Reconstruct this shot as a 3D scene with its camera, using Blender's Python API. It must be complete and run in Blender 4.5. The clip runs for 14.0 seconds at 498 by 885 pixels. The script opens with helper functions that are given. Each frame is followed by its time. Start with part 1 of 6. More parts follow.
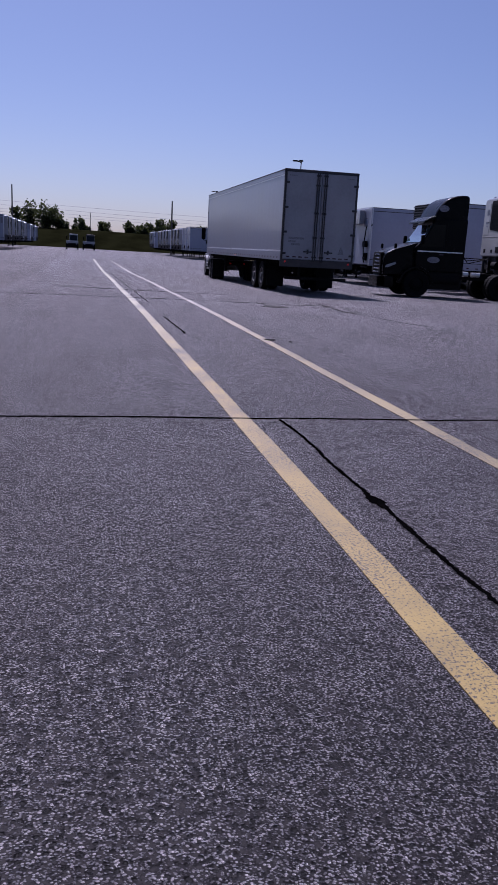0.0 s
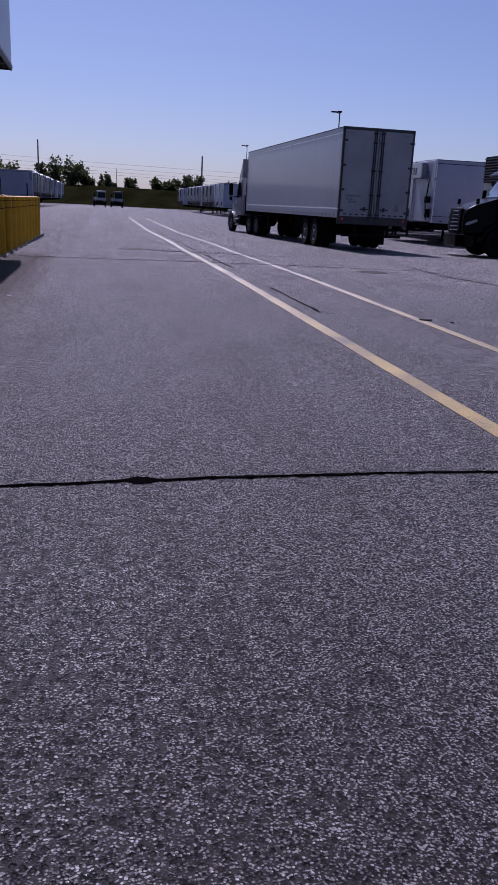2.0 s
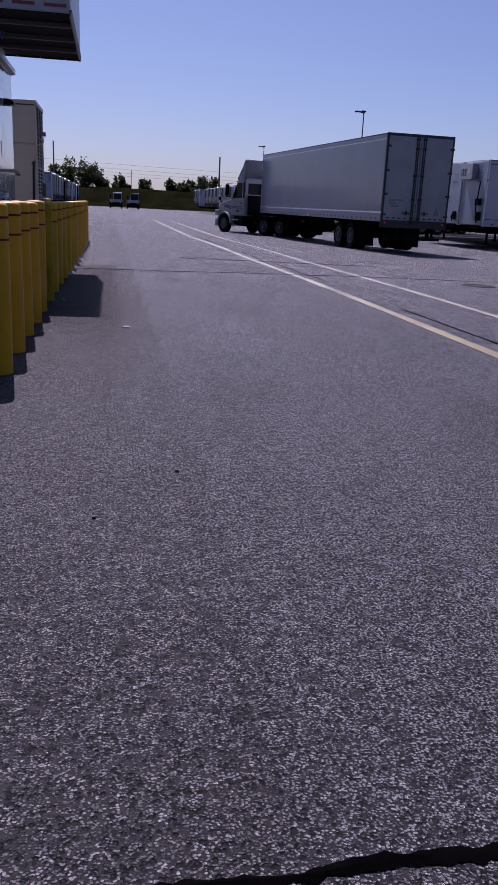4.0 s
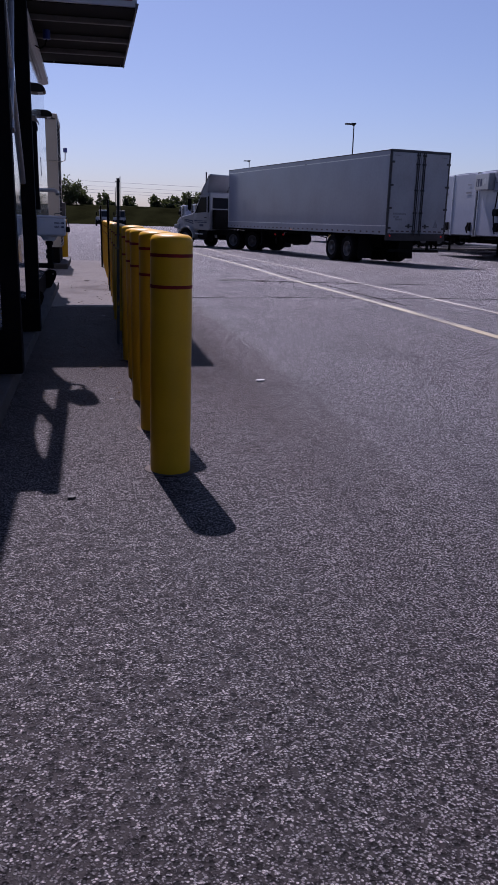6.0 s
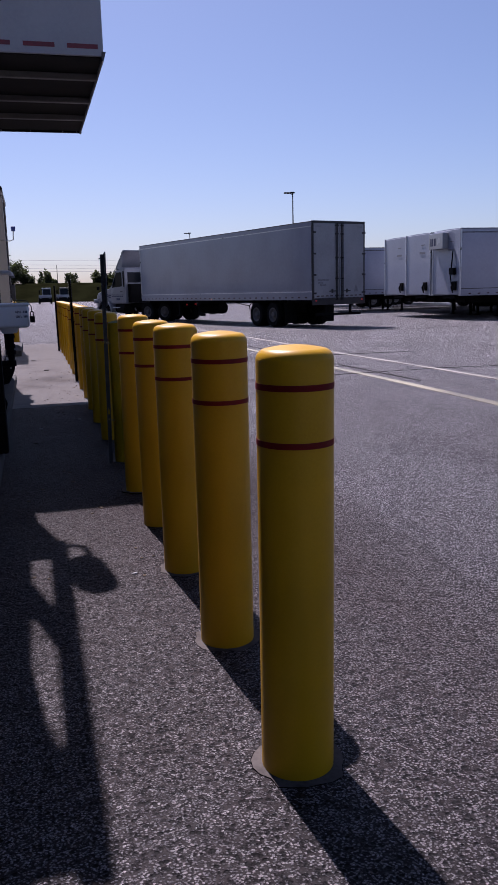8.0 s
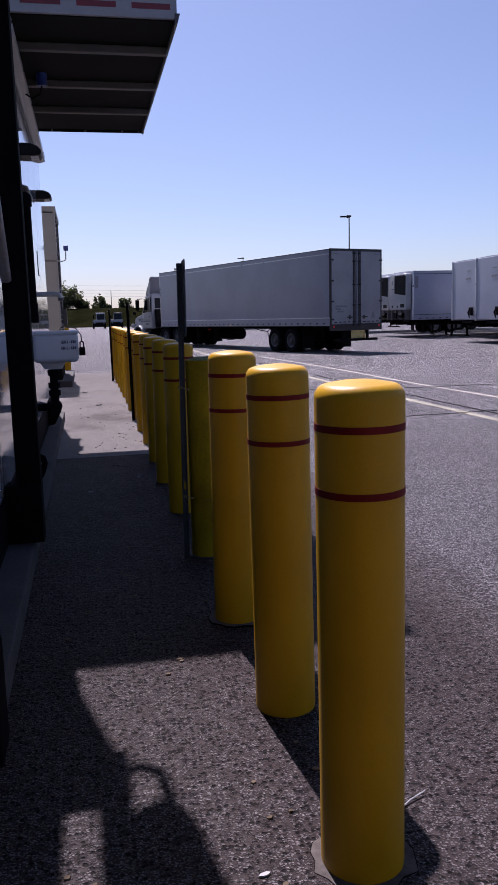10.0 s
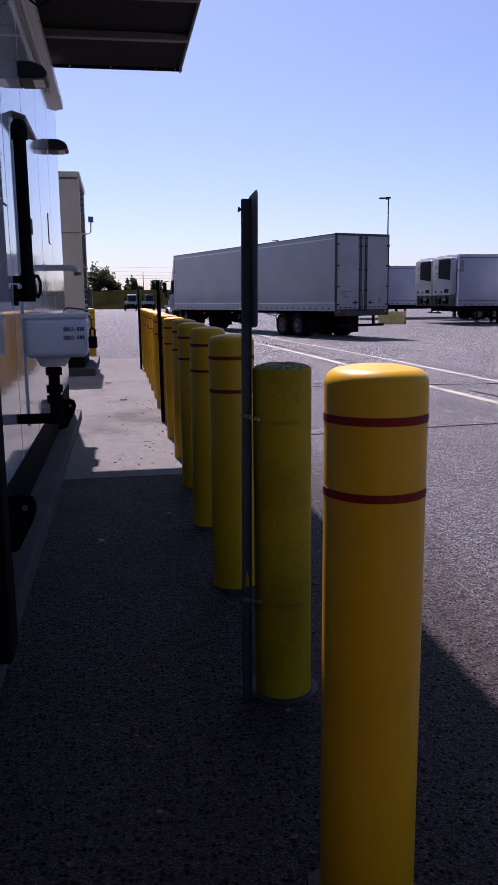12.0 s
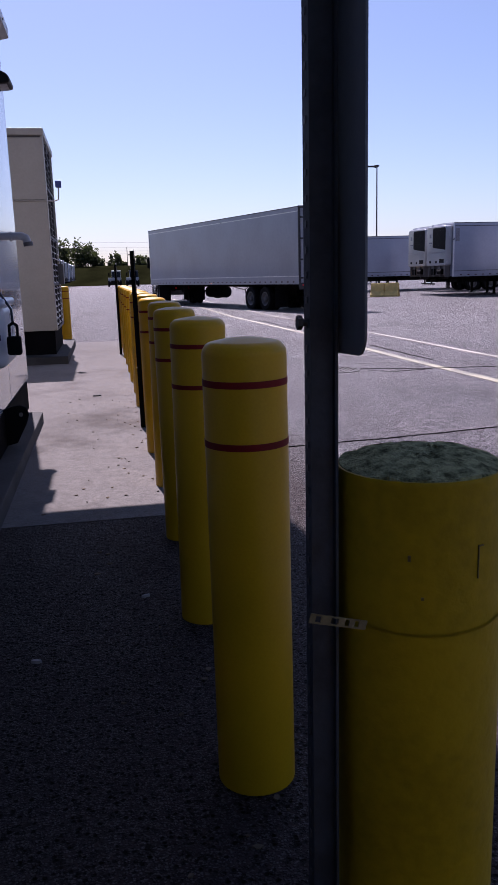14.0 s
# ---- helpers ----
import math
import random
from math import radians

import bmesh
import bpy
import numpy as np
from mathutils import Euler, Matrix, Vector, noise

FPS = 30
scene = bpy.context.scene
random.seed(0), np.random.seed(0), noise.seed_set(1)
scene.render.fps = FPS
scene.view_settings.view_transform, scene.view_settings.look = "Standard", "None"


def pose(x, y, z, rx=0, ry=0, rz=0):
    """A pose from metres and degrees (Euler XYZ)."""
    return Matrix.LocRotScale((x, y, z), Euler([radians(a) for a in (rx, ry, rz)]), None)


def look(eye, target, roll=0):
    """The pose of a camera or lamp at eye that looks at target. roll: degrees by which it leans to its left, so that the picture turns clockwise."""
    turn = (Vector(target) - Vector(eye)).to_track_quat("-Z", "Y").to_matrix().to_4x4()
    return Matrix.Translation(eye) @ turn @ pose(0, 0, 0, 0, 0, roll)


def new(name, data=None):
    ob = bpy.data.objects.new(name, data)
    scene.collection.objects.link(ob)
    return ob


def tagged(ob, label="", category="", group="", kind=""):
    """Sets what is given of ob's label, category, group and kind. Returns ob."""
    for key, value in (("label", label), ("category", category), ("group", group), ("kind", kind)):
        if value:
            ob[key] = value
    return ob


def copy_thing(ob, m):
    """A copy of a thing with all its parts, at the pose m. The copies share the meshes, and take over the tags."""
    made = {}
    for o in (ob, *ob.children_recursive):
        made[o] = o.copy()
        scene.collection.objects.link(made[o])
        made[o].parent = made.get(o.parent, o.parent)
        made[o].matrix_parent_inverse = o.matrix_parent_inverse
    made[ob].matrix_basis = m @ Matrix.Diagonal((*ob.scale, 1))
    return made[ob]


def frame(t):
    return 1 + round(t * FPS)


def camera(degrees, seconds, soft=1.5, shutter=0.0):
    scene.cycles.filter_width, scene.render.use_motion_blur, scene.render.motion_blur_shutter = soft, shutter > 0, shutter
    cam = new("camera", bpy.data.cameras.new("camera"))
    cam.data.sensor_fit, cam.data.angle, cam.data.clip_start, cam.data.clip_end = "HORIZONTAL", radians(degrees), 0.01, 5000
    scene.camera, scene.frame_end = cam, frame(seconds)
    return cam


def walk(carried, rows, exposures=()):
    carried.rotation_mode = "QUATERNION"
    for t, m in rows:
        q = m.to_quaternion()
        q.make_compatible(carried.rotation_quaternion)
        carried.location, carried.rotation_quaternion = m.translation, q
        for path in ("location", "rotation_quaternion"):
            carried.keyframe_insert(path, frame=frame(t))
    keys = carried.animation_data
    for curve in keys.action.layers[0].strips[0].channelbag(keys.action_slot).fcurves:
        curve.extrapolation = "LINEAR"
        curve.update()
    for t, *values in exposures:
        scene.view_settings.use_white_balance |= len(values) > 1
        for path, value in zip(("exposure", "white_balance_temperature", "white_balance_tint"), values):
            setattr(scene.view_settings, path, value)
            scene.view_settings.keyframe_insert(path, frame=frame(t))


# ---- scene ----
cam = camera(35.0, 14.0)
# seconds, stops, white balance in kelvin, tint
EXPOSURES = [(0.0, 0.50, 5480, 36), (4.2, 0.50, 5530, 37), (6.5, 0.76, 5740, 32), (9.5, 1.05, 5880, 30), (12.5, 1.27, 5900, 32), (14.0, 1.27, 5900, 32)]
PATH = [
    (0, (3.098, -10.127, 1.23), (3.518, -8.23, 0.758), 3.1),
    (0.5, (2.881, -9.477, 1.211), (3.318, -7.588, 0.722), 2.0),
    (1, (2.583, -8.868, 1.197), (2.95, -6.967, 0.694), 3.9),
    (1.5, (2.334, -8.32, 1.165), (2.72, -6.431, 0.632), 3.1),
    (1.7, (2.224, -8.079, 1.17), (2.599, -6.197, 0.605), 2.9),
    (2, (2.034, -7.762, 1.18), (2.398, -5.881, 0.606), 2.8),
    (2.5, (1.753, -7.163, 1.176), (2.119, -5.292, 0.571), 2.3),
    (2.7, (1.635, -6.933, 1.18), (2.006, -5.063, 0.576), 2.2),
    (3, (1.433, -6.673, 1.21), (1.799, -4.798, 0.618), 2.7),
    (3.5, (1.113, -6.175, 1.181), (1.482, -4.293, 0.613), 2.9),
    (4, (0.778, -5.685, 1.204), (1.122, -3.8, 0.631), 2.7),
    (4.2, (0.635, -5.485, 1.193), (0.966, -3.598, 0.619), 2.6),
    (6.5, (-0.528, -3.39, 1.254), (-0.089, -1.512, 0.727), 0.4),
    (6.6, (-0.552, -3.3, 1.273), (-0.048, -1.437, 0.748), 0.0),
    (7, (-0.627, -2.872, 1.261), (-0.063, -1.014, 0.78), -0.9),
    (7.2, (-0.647, -2.68, 1.304), (-0.109, -0.81, 0.844), -1.1),
    (9.3, (-0.578, -0.659, 1.29), (-0.099, 1.259, 0.984), -1.7),
    (9.5, (-0.576, -0.477, 1.318), (-0.119, 1.444, 1.004), -1.6),
    (10, (-0.591, 0.008, 1.304), (-0.201, 1.944, 0.987), -1.5),
    (10.5, (-0.55, 0.476, 1.294), (-0.168, 2.414, 0.983), -1.5),
    (11, (-0.55, 0.967, 1.28), (-0.233, 2.914, 0.952), -1.0),
    (11.5, (-0.512, 1.358, 1.289), (-0.19, 3.302, 0.947), -1.0),
    (12, (-0.485, 1.812, 1.286), (-0.169, 3.754, 0.931), -0.7),
    (12.5, (-0.465, 2.185, 1.296), (-0.142, 4.125, 0.924), -1.6),
    (13, (-0.385, 2.647, 1.288), (-0.063, 4.58, 0.89), -3.3),
    (13.5, (-0.381, 3.046, 1.296), (-0.046, 4.969, 0.863), -0.5),
    (14, (-0.314, 3.44, 1.286), (0.026, 5.366, 0.868), -1.7),
]
walk(cam, [(t, look(eye, target, roll)) for t, eye, target, roll in PATH], EXPOSURES)

# ---------------------------------------------------------------- world, sun
SUN_EL, SUN_AZ = 54.2, -6.3        # degrees; azimuth from +y towards +x
world = bpy.data.worlds.new("sky")
scene.world = world
world.use_nodes = True
wn = world.node_tree.nodes
sky = wn.new("ShaderNodeTexSky")
sky.sky_type = "NISHITA"
sky.sun_disc = False
sky.sun_elevation = radians(SUN_EL)
sky.sun_rotation = radians(SUN_AZ)
sky.altitude, sky.air_density, sky.dust_density, sky.ozone_density = 200, 0.90, 1.1, 2.6
wn["Background"].inputs["Strength"].default_value = 0.05
world.node_tree.links.new(sky.outputs["Color"], wn["Background"].inputs["Color"])

sun = new("sun", bpy.data.lights.new("sun", "SUN"))
sun.data.energy, sun.data.angle, sun.data.color = 5.0, radians(0.55), (1.0, 0.93, 0.86)
_ce = math.cos(radians(SUN_EL))
sun.matrix_basis = look((0, 0, 60), (-60 * _ce * math.sin(radians(SUN_AZ)), -60 * _ce * math.cos(radians(SUN_AZ)), 60 - 60 * math.sin(radians(SUN_EL))))


# ---------------------------------------------------------------- materials
def mat(name, color, rough=0.5, metal=0.0, vary=0.15, scale=6.0, fine=60.0, bump=0.1, color2=None, spec=0.5, coat=0.0, random_tone=0.0):
    """A surface with broad blotches and fine grain, in metres of the object's own space."""
    m = bpy.data.materials.new(name)
    m.use_nodes = True
    nt = m.node_tree
    n, l = nt.nodes, nt.links
    b = n["Principled BSDF"]
    tc = n.new("ShaderNodeTexCoord")
    big, small = n.new("ShaderNodeTexNoise"), n.new("ShaderNodeTexNoise")
    big.inputs["Scale"].default_value, big.inputs["Detail"].default_value = scale, 5
    small.inputs["Scale"].default_value, small.inputs["Detail"].default_value = fine, 3
    l.new(tc.outputs["Object"], big.inputs["Vector"])
    l.new(tc.outputs["Object"], small.inputs["Vector"])
    mixn = n.new("ShaderNodeMath")
    mixn.operation = "MULTIPLY_ADD"
    mixn.inputs[1].default_value, mixn.inputs[2].default_value = 0.35, -0.17
    l.new(small.outputs["Fac"], mixn.inputs[0])
    add = n.new("ShaderNodeMath")
    l.new(big.outputs["Fac"], add.inputs[0])
    l.new(mixn.outputs[0], add.inputs[1])
    ramp = n.new("ShaderNodeValToRGB")
    c2 = color2 or tuple(c * (1 - vary) for c in color)
    c1 = tuple(min(1, c * (1 + vary * 0.35)) for c in color)
    ramp.color_ramp.elements[0].position, ramp.color_ramp.elements[1].position = 0.32, 0.62
    ramp.color_ramp.elements[0].color, ramp.color_ramp.elements[1].color = (*c2, 1), (*c1, 1)
    l.new(add.outputs[0], ramp.inputs["Fac"])
    out = ramp.outputs["Color"]
    if random_tone:
        oi, hsv, mm = n.new("ShaderNodeObjectInfo"), n.new("ShaderNodeHueSaturation"), n.new("ShaderNodeMath")
        mm.operation = "MULTIPLY_ADD"
        mm.inputs[1].default_value, mm.inputs[2].default_value = random_tone, 1 - random_tone / 2
        l.new(oi.outputs["Random"], mm.inputs[0])
        l.new(mm.outputs[0], hsv.inputs["Value"])
        l.new(out, hsv.inputs["Color"])
        out = hsv.outputs["Color"]
    l.new(out, b.inputs["Base Color"])
    b.inputs["Metallic"].default_value = metal
    b.inputs["Specular IOR Level"].default_value = spec
    b.inputs["Coat Weight"].default_value = coat
    b.inputs["Coat Roughness"].default_value = 0.08
    rr = n.new("ShaderNodeMath")
    rr.operation = "MULTIPLY_ADD"
    rr.inputs[1].default_value, rr.inputs[2].default_value = 0.25, max(0.02, rough - 0.125)
    l.new(big.outputs["Fac"], rr.inputs[0])
    l.new(rr.outputs[0], b.inputs["Roughness"])
    if bump:
        bp = n.new("ShaderNodeBump")
        bp.inputs["Strength"].default_value, bp.inputs["Distance"].default_value = bump, 0.004
        l.new(small.outputs["Fac"], bp.inputs["Height"])
        l.new(bp.outputs["Normal"], b.inputs["Normal"])
    return m


def glow(name, color, strength):
    m = bpy.data.materials.new(name)
    m.use_nodes = True
    b = m.node_tree.nodes["Principled BSDF"]
    b.inputs["Base Color"].default_value = (*color, 1)
    b.inputs["Emission Color"].default_value = (*color, 1)
    b.inputs["Emission Strength"].default_value = strength
    return m


def asphalt_mat(name, binder0, binder1, stone0, stone1, spec, sheen):
    """Worn, open-graded paving: pale stones in a dark binder, with pits, stains and tracks."""
    m = bpy.data.materials.new(name)
    m.use_nodes = True
    n, l = m.node_tree.nodes, m.node_tree.links
    b = n["Principled BSDF"]
    geo = n.new("ShaderNodeNewGeometry")
    pos = geo.outputs["Position"]

    def math_node(op, a, bb=None, c=None):
        k = n.new("ShaderNodeMath")
        k.operation = op
        for i, v in enumerate((a, bb, c)):
            if v is None:
                continue
            if isinstance(v, (int, float)):
                k.inputs[i].default_value = v
            else:
                l.new(v, k.inputs[i])
        return k.outputs[0]

    def ramp_node(fac, p0, c0, p1, c1):
        k = n.new("ShaderNodeValToRGB")
        e = k.color_ramp.elements
        e[0].position, e[1].position = p0, p1
        e[0].color, e[1].color = (*c0, 1), (*c1, 1)
        l.new(fac, k.inputs["Fac"])
        return k

    def noise_node(scale, detail=4, rough=0.55):
        k = n.new("ShaderNodeTexNoise")
        k.inputs["Scale"].default_value, k.inputs["Detail"].default_value, k.inputs["Roughness"].default_value = scale, detail, rough
        l.new(pos, k.inputs["Vector"])
        return k.outputs["Fac"]

    warp = n.new("ShaderNodeTexNoise")
    warp.inputs["Scale"].default_value, warp.inputs["Detail"].default_value = 55, 2
    l.new(pos, warp.inputs["Vector"])
    sc = n.new("ShaderNodeVectorMath")
    sc.operation = "MULTIPLY_ADD"
    sc.inputs[1].default_value = (0.0055, 0.0055, 0.0055)
    l.new(warp.outputs["Color"], sc.inputs[0])
    l.new(pos, sc.inputs[2])
    vor = n.new("ShaderNodeTexVoronoi")
    vor.inputs["Scale"].default_value, vor.inputs["Randomness"].default_value = 135, 1.0
    l.new(sc.outputs[0], vor.inputs["Vector"])
    sep = n.new("ShaderNodeSeparateColor")
    l.new(vor.outputs["Color"], sep.inputs["Color"])
    stone = ramp_node(sep.outputs["Red"], 0.02, (0.30, 0.30, 0.30), 0.55, (1, 1, 1)).outputs["Color"]
    # a stone shows only in the middle of its cell; the binder fills the rest
    core = math_node("SUBTRACT", 1.0, math_node("MULTIPLY", vor.outputs["Distance"], 1.75))
    core_r = ramp_node(core, 0.08, (0, 0, 0), 0.34, (1, 1, 1)).outputs["Color"]
    pit = ramp_node(noise_node(62, 3, 0.6), 0.36, (0.08, 0.08, 0.08), 0.47, (1, 1, 1)).outputs["Color"]
    hollow = ramp_node(noise_node(14, 6, 0.8), 0.37, (0.05, 0.05, 0.05), 0.49, (1, 1, 1)).outputs["Color"]
    show = math_node("MULTIPLY", math_node("MULTIPLY", math_node("MULTIPLY", stone, core_r), pit), hollow)
    # scattered holes where a stone has come out, with stone shadow painted in
    vor2 = n.new("ShaderNodeTexVoronoi")
    vor2.inputs["Scale"].default_value = 56
    l.new(sc.outputs[0], vor2.inputs["Vector"])
    sep2 = n.new("ShaderNodeSeparateColor")
    l.new(vor2.outputs["Color"], sep2.inputs["Color"])
    near = ramp_node(vor2.outputs["Distance"], 0.22, (1, 1, 1), 0.46, (0, 0, 0)).outputs["Color"]
    some = ramp_node(sep2.outputs["Red"], 0.46, (0, 0, 0), 0.56, (1, 1, 1)).outputs["Color"]
    hole = math_node("SUBTRACT", 1.0, math_node("MULTIPLY", math_node("MULTIPLY", near, some), 0.94))
    # uneven clumps where the surface has ravelled
    clump = ramp_node(noise_node(36, 5, 0.75), 0.37, (0.20, 0.20, 0.20), 0.45, (1, 1, 1)).outputs["Color"]
    hole = math_node("MULTIPLY", hole, clump)
    show = math_node("MULTIPLY", show, hole)
    broad, mid, fine = noise_node(0.22, 6), noise_node(2.3, 5), noise_node(38, 3)
    tone = math_node("ADD", math_node("MULTIPLY", broad, 0.6), math_node("MULTIPLY", mid, 0.4))
    binder = ramp_node(tone, 0.36, binder0, 0.64, binder1).outputs["Color"]
    stones = ramp_node(sep.outputs["Green"], 0.10, stone0, 1.0, stone1).outputs["Color"]
    # older, smoother strip along the bollards and the wheel tracks, both with soft uneven borders
    sx = n.new("ShaderNodeSeparateXYZ")
    l.new(pos, sx.inputs[0])
    edge = math_node("ADD", sx.outputs["X"], math_node("MULTIPLY", math_node("SUBTRACT", mid, 0.5), 0.3))
    strip = ramp_node(math_node("ADD", math_node("MULTIPLY", edge, -1.0), 1.75), 0.50, (1, 1, 1), 0.60, (0.80, 0.735, 0.705)).outputs["Color"]
    mixc = n.new("ShaderNodeMix")
    mixc.data_type = "RGBA"
    l.new(show, mixc.inputs["Factor"])
    l.new(binder, mixc.inputs["A"])
    l.new(stones, mixc.inputs["B"])
    mul = n.new("ShaderNodeMix")
    mul.data_type, mul.blend_type = "RGBA", "MULTIPLY"
    mul.inputs["Factor"].default_value = 1.0
    # the strip is older, closed up and browner, with few stones left
    across = ramp_node(math_node("ADD", math_node("MULTIPLY", edge, -1.0), 1.75), 0.46, (0, 0, 0), 0.98, (1, 1, 1)).outputs["Color"]
    # held to the shaded stretch; its darkness is partly painted into the old tone
    along = ramp_node(math_node("MULTIPLY_ADD", math_node("ADD", sx.outputs["Y"], mid), 0.1, 0.4), 0.36, (0, 0, 0), 0.74, (0.90, 0.90, 0.90)).outputs["Color"]
    until = ramp_node(math_node("MULTIPLY", sx.outputs["Y"], 0.05), 0.46, (1, 1, 1), 0.55, (0, 0, 0)).outputs["Color"]
    inside = math_node("MULTIPLY", math_node("MULTIPLY", across, along), until)
    old = ramp_node(math_node("ADD", math_node("MULTIPLY", fine, 0.6), math_node("MULTIPLY", pit, 0.4)), 0.35, (0.018, 0.0157, 0.0150), 0.85, (0.058, 0.0505, 0.0480)).outputs["Color"]
    mixo = n.new("ShaderNodeMix")
    mixo.data_type = "RGBA"
    l.new(inside, mixo.inputs["Factor"])
    l.new(mixc.outputs["Result"], mixo.inputs["A"])
    l.new(old, mixo.inputs["B"])
    l.new(mixo.outputs["Result"], mul.inputs["A"])
    l.new(strip, mul.inputs["B"])
    # oil and tyre stains
    st = n.new("ShaderNodeTexNoise")
    st.inputs["Scale"].default_value, st.inputs["Detail"].default_value = 0.9, 7
    mp = n.new("ShaderNodeMapping")
    mp.inputs["Scale"].default_value = (1.0, 0.45, 1.0)
    l.new(pos, mp.inputs["Vector"])
    l.new(mp.outputs[0], st.inputs["Vector"])
    stain = ramp_node(st.outputs["Fac"], 0.50, (1, 1, 1), 0.74, (0.68, 0.67, 0.68)).outputs["Color"]
    # long wheel tracks, polished bluer, with redder paving between them
    lane = n.new("ShaderNodeTexNoise")
    lane.inputs["Scale"].default_value, lane.inputs["Detail"].default_value = 0.8, 3
    lm = n.new("ShaderNodeMapping")
    lm.inputs["Scale"].default_value = (1.0, 0.10, 1.0)
    l.new(pos, lm.inputs["Vector"])
    l.new(lm.outputs[0], lane.inputs["Vector"])
    track = ramp_node(lane.outputs["Fac"], 0.38, (0.93, 0.84, 0.88), 0.60, (1.0, 1.01, 1.03)).outputs["Color"]
    worn = n.new("ShaderNodeMix")
    worn.data_type, worn.blend_type = "RGBA", "MULTIPLY"
    worn.inputs["Factor"].default_value = 1.0
    l.new(stain, worn.inputs["A"])
    l.new(track, worn.inputs["B"])
    stain = worn.outputs["Result"]
    mul2 = n.new("ShaderNodeMix")
    mul2.data_type, mul2.blend_type = "RGBA", "MULTIPLY"
    mul2.inputs["Factor"].default_value = 1.0
    l.new(mul.outputs["Result"], mul2.inputs["A"])
    l.new(stain, mul2.inputs["B"])
    mul3 = n.new("ShaderNodeMix")
    mul3.data_type, mul3.blend_type = "RGBA", "MULTIPLY"
    mul3.inputs["Factor"].default_value = 1.0
    l.new(strip, mul3.inputs["A"])
    l.new(stain, mul3.inputs["B"])
    mul4 = n.new("ShaderNodeMix")
    mul4.data_type, mul4.blend_type = "RGBA", "MULTIPLY"
    mul4.inputs["Factor"].default_value = 1.0
    l.new(mul2.outputs["Result"], mul4.inputs["A"])
    l.new(hole, mul4.inputs["B"])
    outer = math_node("SUBTRACT", 1.0, inside)
    # colour scaled up towards the far end, standing in for low-angle sun glare
    far_lift = n.new("ShaderNodeMapRange")
    far_lift.inputs["From Min"].default_value, far_lift.inputs["From Max"].default_value = -6.0, 8.0
    far_lift.inputs["To Min"].default_value, far_lift.inputs["To Max"].default_value = 0.0, 1.05
    l.new(math_node("MULTIPLY_ADD", math_node("SUBTRACT", mid, 0.5), 4.0, sx.outputs["Y"]), far_lift.inputs["Value"])
    glare_scale = n.new("ShaderNodeVectorMath")
    glare_scale.operation = "SCALE"
    l.new(mul4.outputs["Result"], glare_scale.inputs[0])
    l.new(math_node("MULTIPLY_ADD", far_lift.outputs[0], outer, 1.0), glare_scale.inputs["Scale"])
    l.new(glare_scale.outputs[0], b.inputs["Base Color"])
    l.new(math_node("MULTIPLY_ADD", mid, 0.25, 0.50), b.inputs["Roughness"])
    l.new(math_node("MULTIPLY", math_node("MULTIPLY_ADD", show, spec, 0.10), math_node("MULTIPLY_ADD", outer, 0.72, 0.28)), b.inputs["Specular IOR Level"])
    bw = n.new("ShaderNodeRGBToBW")
    l.new(mul3.outputs["Result"], bw.inputs["Color"])
    l.new(math_node("MULTIPLY", math_node("MULTIPLY", hole, math_node("MULTIPLY_ADD", show, 1.1 * sheen, 0.15 * sheen)), math_node("MULTIPLY", bw.outputs["Val"], outer)), b.inputs["Sheen Weight"])
    b.inputs["Sheen Roughness"].default_value = 0.30
    h = math_node("ADD", math_node("ADD", math_node("MULTIPLY", show, 0.7), math_node("MULTIPLY", fine, 0.7)), math_node("MULTIPLY", hole, 0.25))
    bp = n.new("ShaderNodeBump")
    bp.inputs["Strength"].default_value, bp.inputs["Distance"].default_value = 1.0, 0.0128
    l.new(h, bp.inputs["Height"])
    l.new(bp.outputs["Normal"], b.inputs["Normal"])
    return m


